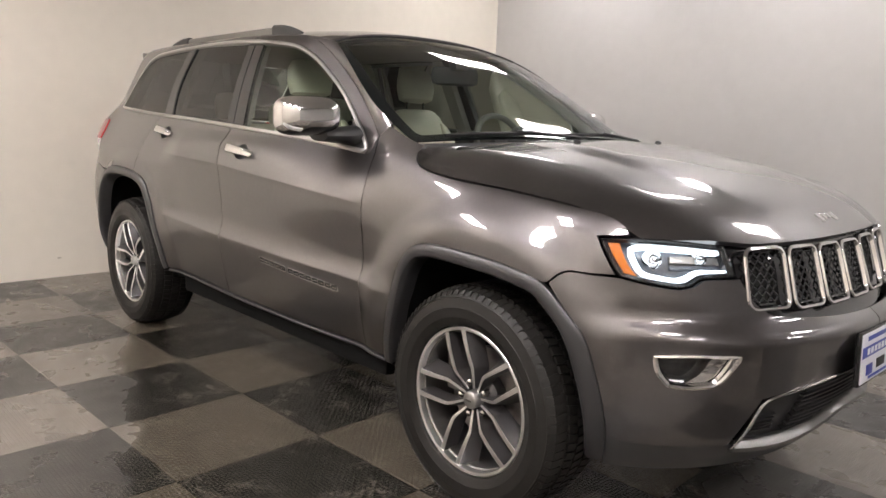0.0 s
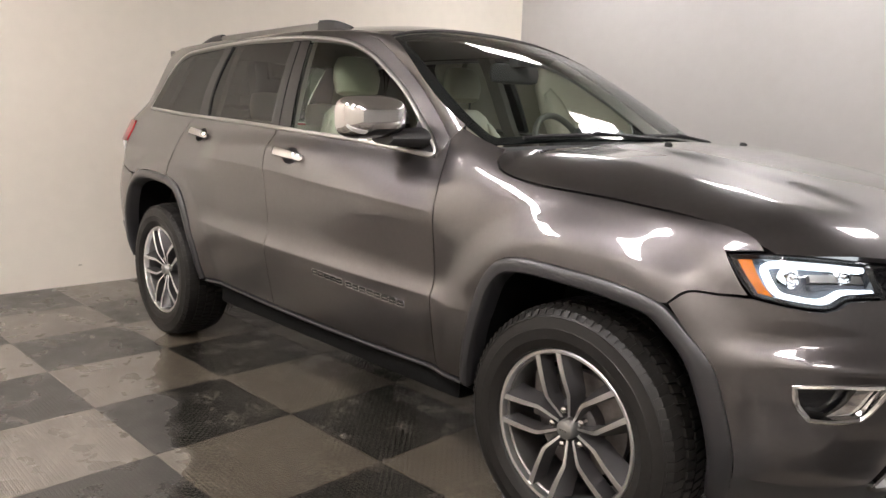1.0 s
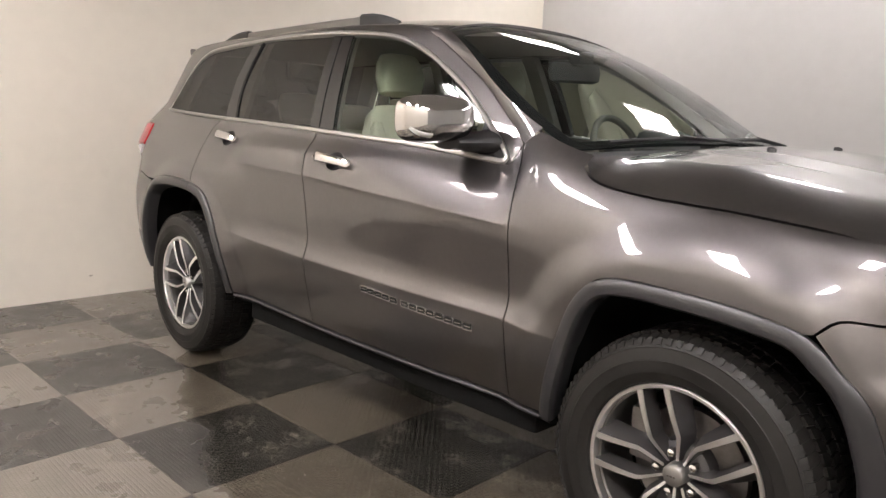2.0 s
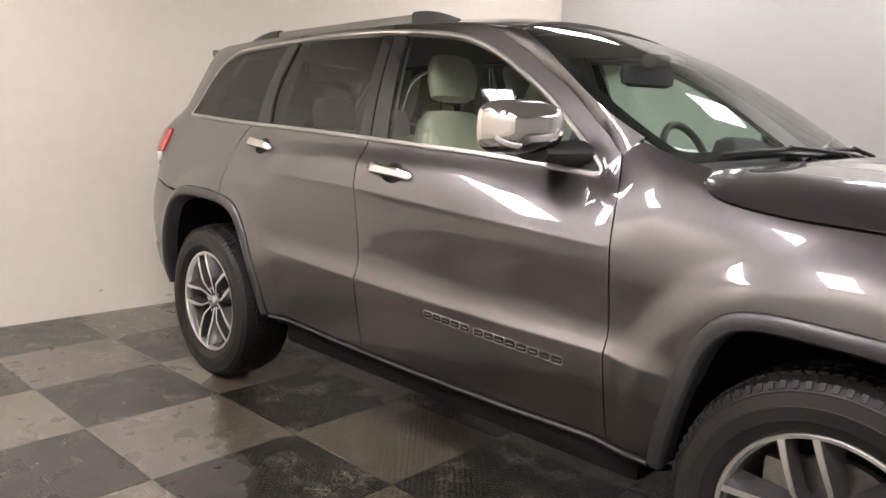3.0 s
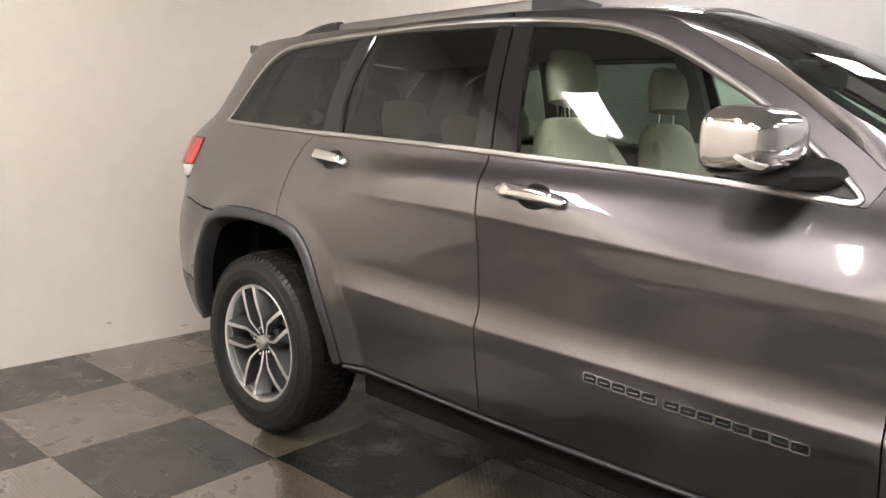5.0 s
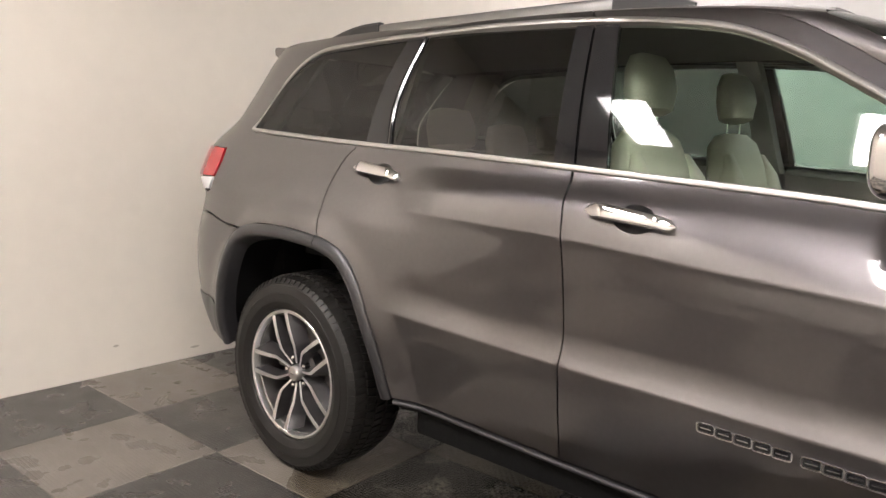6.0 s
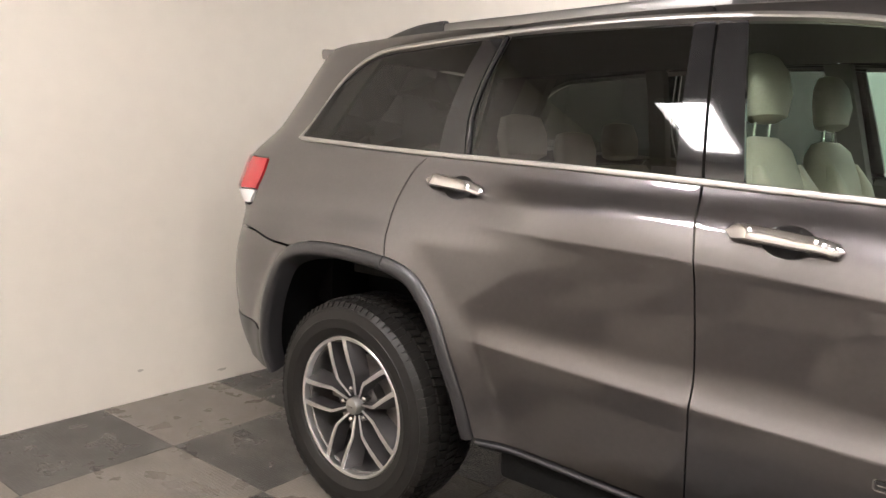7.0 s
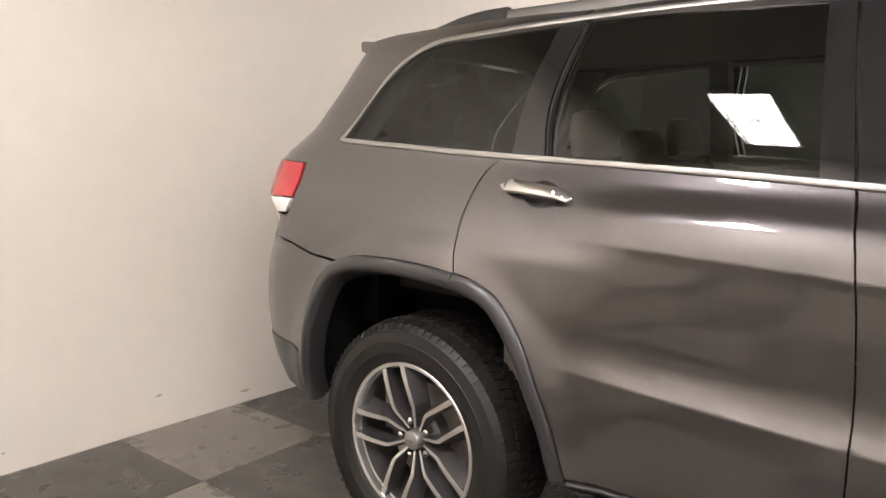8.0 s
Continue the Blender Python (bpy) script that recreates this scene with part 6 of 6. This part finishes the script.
part("bulkhead", bm, LINER, car)
# black box added so that it stays dark behind the grille
bm = bmesh.new()
box(bm, 1.55, 0, 0.70, 1.14, 0.86, 0.62, 0.03)
part("engine_block", bm, LINER, car, "black filler box that keeps the engine bay dark")
bm = bmesh.new()
box(bm, 2.10, 0, 0.72, 0.05, 1.10, 0.56, 0.01)
part("radiator", bm, LINER, car, "dark radiator")
for f in (1, -1):
    bm = bmesh.new()
    box(bm, -2.05, 0.55 * f, 0.80, 0.40, 0.22, 0.3, 0.02)
    part("inner_wing", bm, LINER, car)
    # unseen panel, added to stop cabin light leaking down to the floor
    bm = bmesh.new()
    box(bm, -1.43, 0.70 * f, 0.985, 1.16, 0.34, 0.03, 0.006)
    part("wheel_housing_cover", bm, CARPET, car, "dark panel added beside the load floor to block light")
    bm = bmesh.new()
    box(bm, -1.55, 0.60 * f, 1.08, 0.85, 0.10, 0.32, 0.02)
    part("load_trim", bm, LEATHERDARK, car, "brown-grey load bay trim")

# ---------------------------------------------------------------- floor tiles
TILE, TILE_ROT, TILE_O = 0.611, radians(1.68), (0.0457, -0.9832)


def tile_material(name, color, wet):
    """Ribbed plastic tile with raised tread dashes; wet films in uneven patches beside the car."""
    m = material(name, color, rough=0.27, grain=0.16, grain_scale=70, spec=0.42)
    nt = m.node_tree
    b = nt.nodes["Principled BSDF"]
    geo = nt.nodes.new("ShaderNodeNewGeometry")
    oi = nt.nodes.new("ShaderNodeObjectInfo")
    # tread dashes: two brick layers at right angles make a basket of short bars
    def mathn(op, a, bb=None):
        n = nt.nodes.new("ShaderNodeMath")
        n.operation = op
        for i, v in enumerate((a, bb)):
            if v is None:
                continue
            if isinstance(v, (int, float)):
                n.inputs[i].default_value = v
            else:
                nt.links.new(v, n.inputs[i])
        return n.outputs[0]
    sep = nt.nodes.new("ShaderNodeSeparateXYZ")
    nt.links.new(geo.outputs["Position"], sep.inputs[0])
    f = 2 * math.pi / 0.030
    sx = mathn("SINE", mathn("MULTIPLY", sep.outputs["X"], f))
    sy = mathn("SINE", mathn("MULTIPLY", sep.outputs["Y"], f))
    d = mathn("MULTIPLY", sx, sy)
    sx2 = mathn("SINE", mathn("MULTIPLY", sep.outputs["X"], f * 2))
    sy2 = mathn("SINE", mathn("MULTIPLY", sep.outputs["Y"], f * 2))
    bar = mathn("MAXIMUM", mathn("MULTIPLY", mathn("MAXIMUM", d, 0.0), mathn("ABSOLUTE", sx2)), mathn("MULTIPLY", mathn("MAXIMUM", mathn("MULTIPLY", d, -1.0), 0.0), mathn("ABSOLUTE", sy2)))
    bp = nt.nodes.new("ShaderNodeBump")
    bp.inputs["Strength"].default_value = 0.55
    bp.inputs["Distance"].default_value = 0.0035
    nt.links.new(bar, bp.inputs["Height"])
    nt.links.new(bp.outputs["Normal"], b.inputs["Normal"])
    # a wet film under and beside the car with a ragged edge, smoother where the water stands
    def noise(scale, detail):
        n = nt.nodes.new("ShaderNodeTexNoise")
        n.inputs["Scale"].default_value, n.inputs["Detail"].default_value = scale, detail
        nt.links.new(geo.outputs["Position"], n.inputs["Vector"])
        return n.outputs["Fac"]

    def ramped(value, a, b_, lo=0.0, hi=1.0):
        n = nt.nodes.new("ShaderNodeMapRange")
        n.interpolation_type = "SMOOTHSTEP"
        for key, v in (("From Min", a), ("From Max", b_), ("To Min", lo), ("To Max", hi)):
            n.inputs[key].default_value = v
        nt.links.new(value, n.inputs["Value"])
        return n.outputs["Result"]

    def mixed(fac, a, color, mode="MIX"):
        n = nt.nodes.new("ShaderNodeMix")
        n.data_type, n.blend_type = "RGBA", mode
        nt.links.new(fac, n.inputs["Factor"])
        nt.links.new(a, n.inputs["A"])
        n.inputs["B"].default_value = (*color, 1)
        return n.outputs["Result"]
    px, py = sep.outputs["X"], sep.outputs["Y"]
    edge = mathn("MAXIMUM", mathn("MAXIMUM", mathn("SUBTRACT", mathn("MULTIPLY", px, -0.35), 1.53), mathn("SUBTRACT", mathn("MULTIPLY", px, -1.2), 2.69)), -2.5)
    depth = mathn("MINIMUM", mathn("SUBTRACT", py, edge), mathn("MINIMUM", mathn("SUBTRACT", 1.5, py), mathn("SUBTRACT", 1.95, px)))
    ragged = mathn("ADD", depth, mathn("MULTIPLY", mathn("SUBTRACT", noise(3.2, 8), 0.5), 0.42))
    wet_mask = ramped(ragged, -0.02, 0.09)
    pool = mathn("MULTIPLY", ramped(noise(5.5, 4), 0.54, 0.60), ramped(py, -0.72, -0.50))
    rough_dry = ramped(noise(7.0, 6), 0.3, 0.7, 0.24, 0.40)
    rough_wet = mathn("SUBTRACT", 0.115, mathn("MULTIPLY", pool, 0.06))
    mixr = nt.nodes.new("ShaderNodeMix")
    nt.links.new(wet_mask, mixr.inputs["Factor"])
    nt.links.new(rough_dry, mixr.inputs["A"])
    nt.links.new(rough_wet, mixr.inputs["B"])
    nt.links.new(mixr.outputs["Result"], b.inputs["Roughness"])
    strength = mathn("ADD", 0.30, mathn("MULTIPLY", wet_mask, 0.85))
    nt.links.new(strength, bp.inputs["Strength"])
    nt.links.new(mathn("SUBTRACT", 0.42, mathn("MULTIPLY", wet_mask, 0.20)), b.inputs["Specular IOR Level"])
    src = b.inputs["Base Color"].links[0].from_socket
    # trodden dust in the dry part and along the wheel track behind the car
    track = mathn("MULTIPLY", ramped(mathn("ABSOLUTE", mathn("ADD", py, 0.82)), 0.16, 0.05), ramped(px, -1.5, -1.9))
    stretched = nt.nodes.new("ShaderNodeMapping")
    stretched.inputs["Scale"].default_value = (0.35, 1.0, 1.0)
    nt.links.new(geo.outputs["Position"], stretched.inputs["Vector"])
    streak = nt.nodes.new("ShaderNodeTexNoise")
    streak.inputs["Scale"].default_value, streak.inputs["Detail"].default_value = 11.0, 9
    nt.links.new(stretched.outputs[0], streak.inputs["Vector"])
    dust = mathn("MULTIPLY", mathn("ADD", mathn("MULTIPLY", ramped(noise(2.1, 4), 0.42, 0.70), 0.14), mathn("MULTIPLY", track, 0.55)), ramped(streak.outputs["Fac"], 0.35, 0.68))
    dry = mixed(dust, src, (0.145, 0.130, 0.110))
    src = mixed(wet_mask, dry, (wet, wet * 0.93, wet * 0.80), "MULTIPLY")
    # silt left in the wet film; its pale specks also stand in for glints
    silt_glints = mathn("MULTIPLY", mathn("MULTIPLY", ramped(noise(5.5, 9), 0.50, 0.66), ramped(noise(42, 4), 0.42, 0.62)), mathn("MULTIPLY", wet_mask, 0.50))
    src = mixed(silt_glints, src, (0.155, 0.135, 0.105))
    tint = nt.nodes.new("ShaderNodeMix")
    tint.data_type, tint.blend_type = "RGBA", "MULTIPLY"
    tint.inputs["Factor"].default_value = 1
    var = nt.nodes.new("ShaderNodeMapRange")
    var.inputs["To Min"].default_value, var.inputs["To Max"].default_value = 0.9, 1.08
    nt.links.new(oi.outputs["Random"], var.inputs["Value"])
    nt.links.new(src, tint.inputs["A"])
    nt.links.new(var.outputs["Result"], tint.inputs["B"])
    nt.links.new(tint.outputs["Result"], b.inputs["Base Color"])
    return m


TILE_LIGHT = tile_material("light_grey_tile", (0.165, 0.146, 0.124), 0.42)
TILE_DARK = tile_material("charcoal_tile", (0.052, 0.048, 0.044), 0.18)


def clip(poly, axis, v, keep_less):
    out = []
    for a, b in zip(poly, poly[1:] + poly[:1]):
        ia, ib = ((a[axis] <= v) == keep_less), ((b[axis] <= v) == keep_less)
        if ia:
            out.append(a)
        if ia != ib:
            t = (v - a[axis]) / (b[axis] - a[axis])
            out.append((a[0] + (b[0] - a[0]) * t, a[1] + (b[1] - a[1]) * t))
    return out


def tile_mesh(polys):
    """Flat tops with small chamfers; polys in metres about the tile's corner."""
    vs, fs = [], []
    for poly in polys:
        c = np.mean(poly, axis=0)
        n, k = len(poly), len(vs)
        top = [c + (np.array(p) - c) * (1 - 0.0022 / max(0.05, np.linalg.norm(np.array(p) - c))) for p in poly]
        vs += [(*p, 0.0) for p in top] + [(*p, -0.0022) for p in poly] + [(*p, -0.0099) for p in poly]
        fs.append(list(range(k, k + n)))
        for r in (0, n):
            for i in range(n):
                j = (i + 1) % n
                fs.append([k + r + i, k + r + n + i, k + r + n + j, k + r + j])
    me = bpy.data.meshes.new("floor_tile")
    me.from_pydata(vs, [], fs)
    return me


g = 0.0004
quads = [[(g, g), (TILE - g, g), (TILE - g, TILE - g), (g, TILE - g)]]
whole = {}
for dark_tile, mat in ((0, TILE_LIGHT), (1, TILE_DARK)):
    whole[dark_tile] = tile_mesh(quads)
    whole[dark_tile].materials.append(mat)
ca, sa = math.cos(TILE_ROT), math.sin(TILE_ROT)
rest = {0: [], 1: []}
for i in range(-7, 18):
    for j in range(-10, 11):
        o = (TILE_O[0] + TILE * (i * ca - j * sa), TILE_O[1] + TILE * (i * sa + j * ca))
        world_quads = [[(o[0] + x * ca - y * sa, o[1] + x * sa + y * ca) for x, y in q] for q in quads]
        cut = []
        for q in world_quads:
            c = q
            for axis, v, less in ((0, ROOM_X0 + 0.010, False), (0, ROOM_X1, True), (1, ROOM_Y0, False), (1, ROOM_Y1, True)):
                c = clip(c, axis, v, less) if c else c
            if len(c) >= 3:
                cut.append(c)
        if not cut:
            continue
        dark_tile = int((i + j) % 2 == 0)
        if i > 9:
            rest[dark_tile].extend(cut)
            continue
        if cut == world_quads:
            me = whole[dark_tile]
        else:
            me = tile_mesh([[((x - o[0]) * ca + (y - o[1]) * sa, -(x - o[0]) * sa + (y - o[1]) * ca) for x, y in c] for c in cut])
            me.materials.append(TILE_DARK if dark_tile else TILE_LIGHT)
        ob = new("floor_tile", me)
        ob.parent = floor
        ob.matrix_basis = pose(*o, 0, 0, 0, math.degrees(TILE_ROT))
# the tiles of the far end, past the car's nose
for dark_tile, mat in ((0, TILE_LIGHT), (1, TILE_DARK)):
    me = tile_mesh(rest[dark_tile])
    me.materials.append(mat)
    ob = new("floor_tiles", me)
    ob.parent = floor
    tagged(ob, kind="stuff")
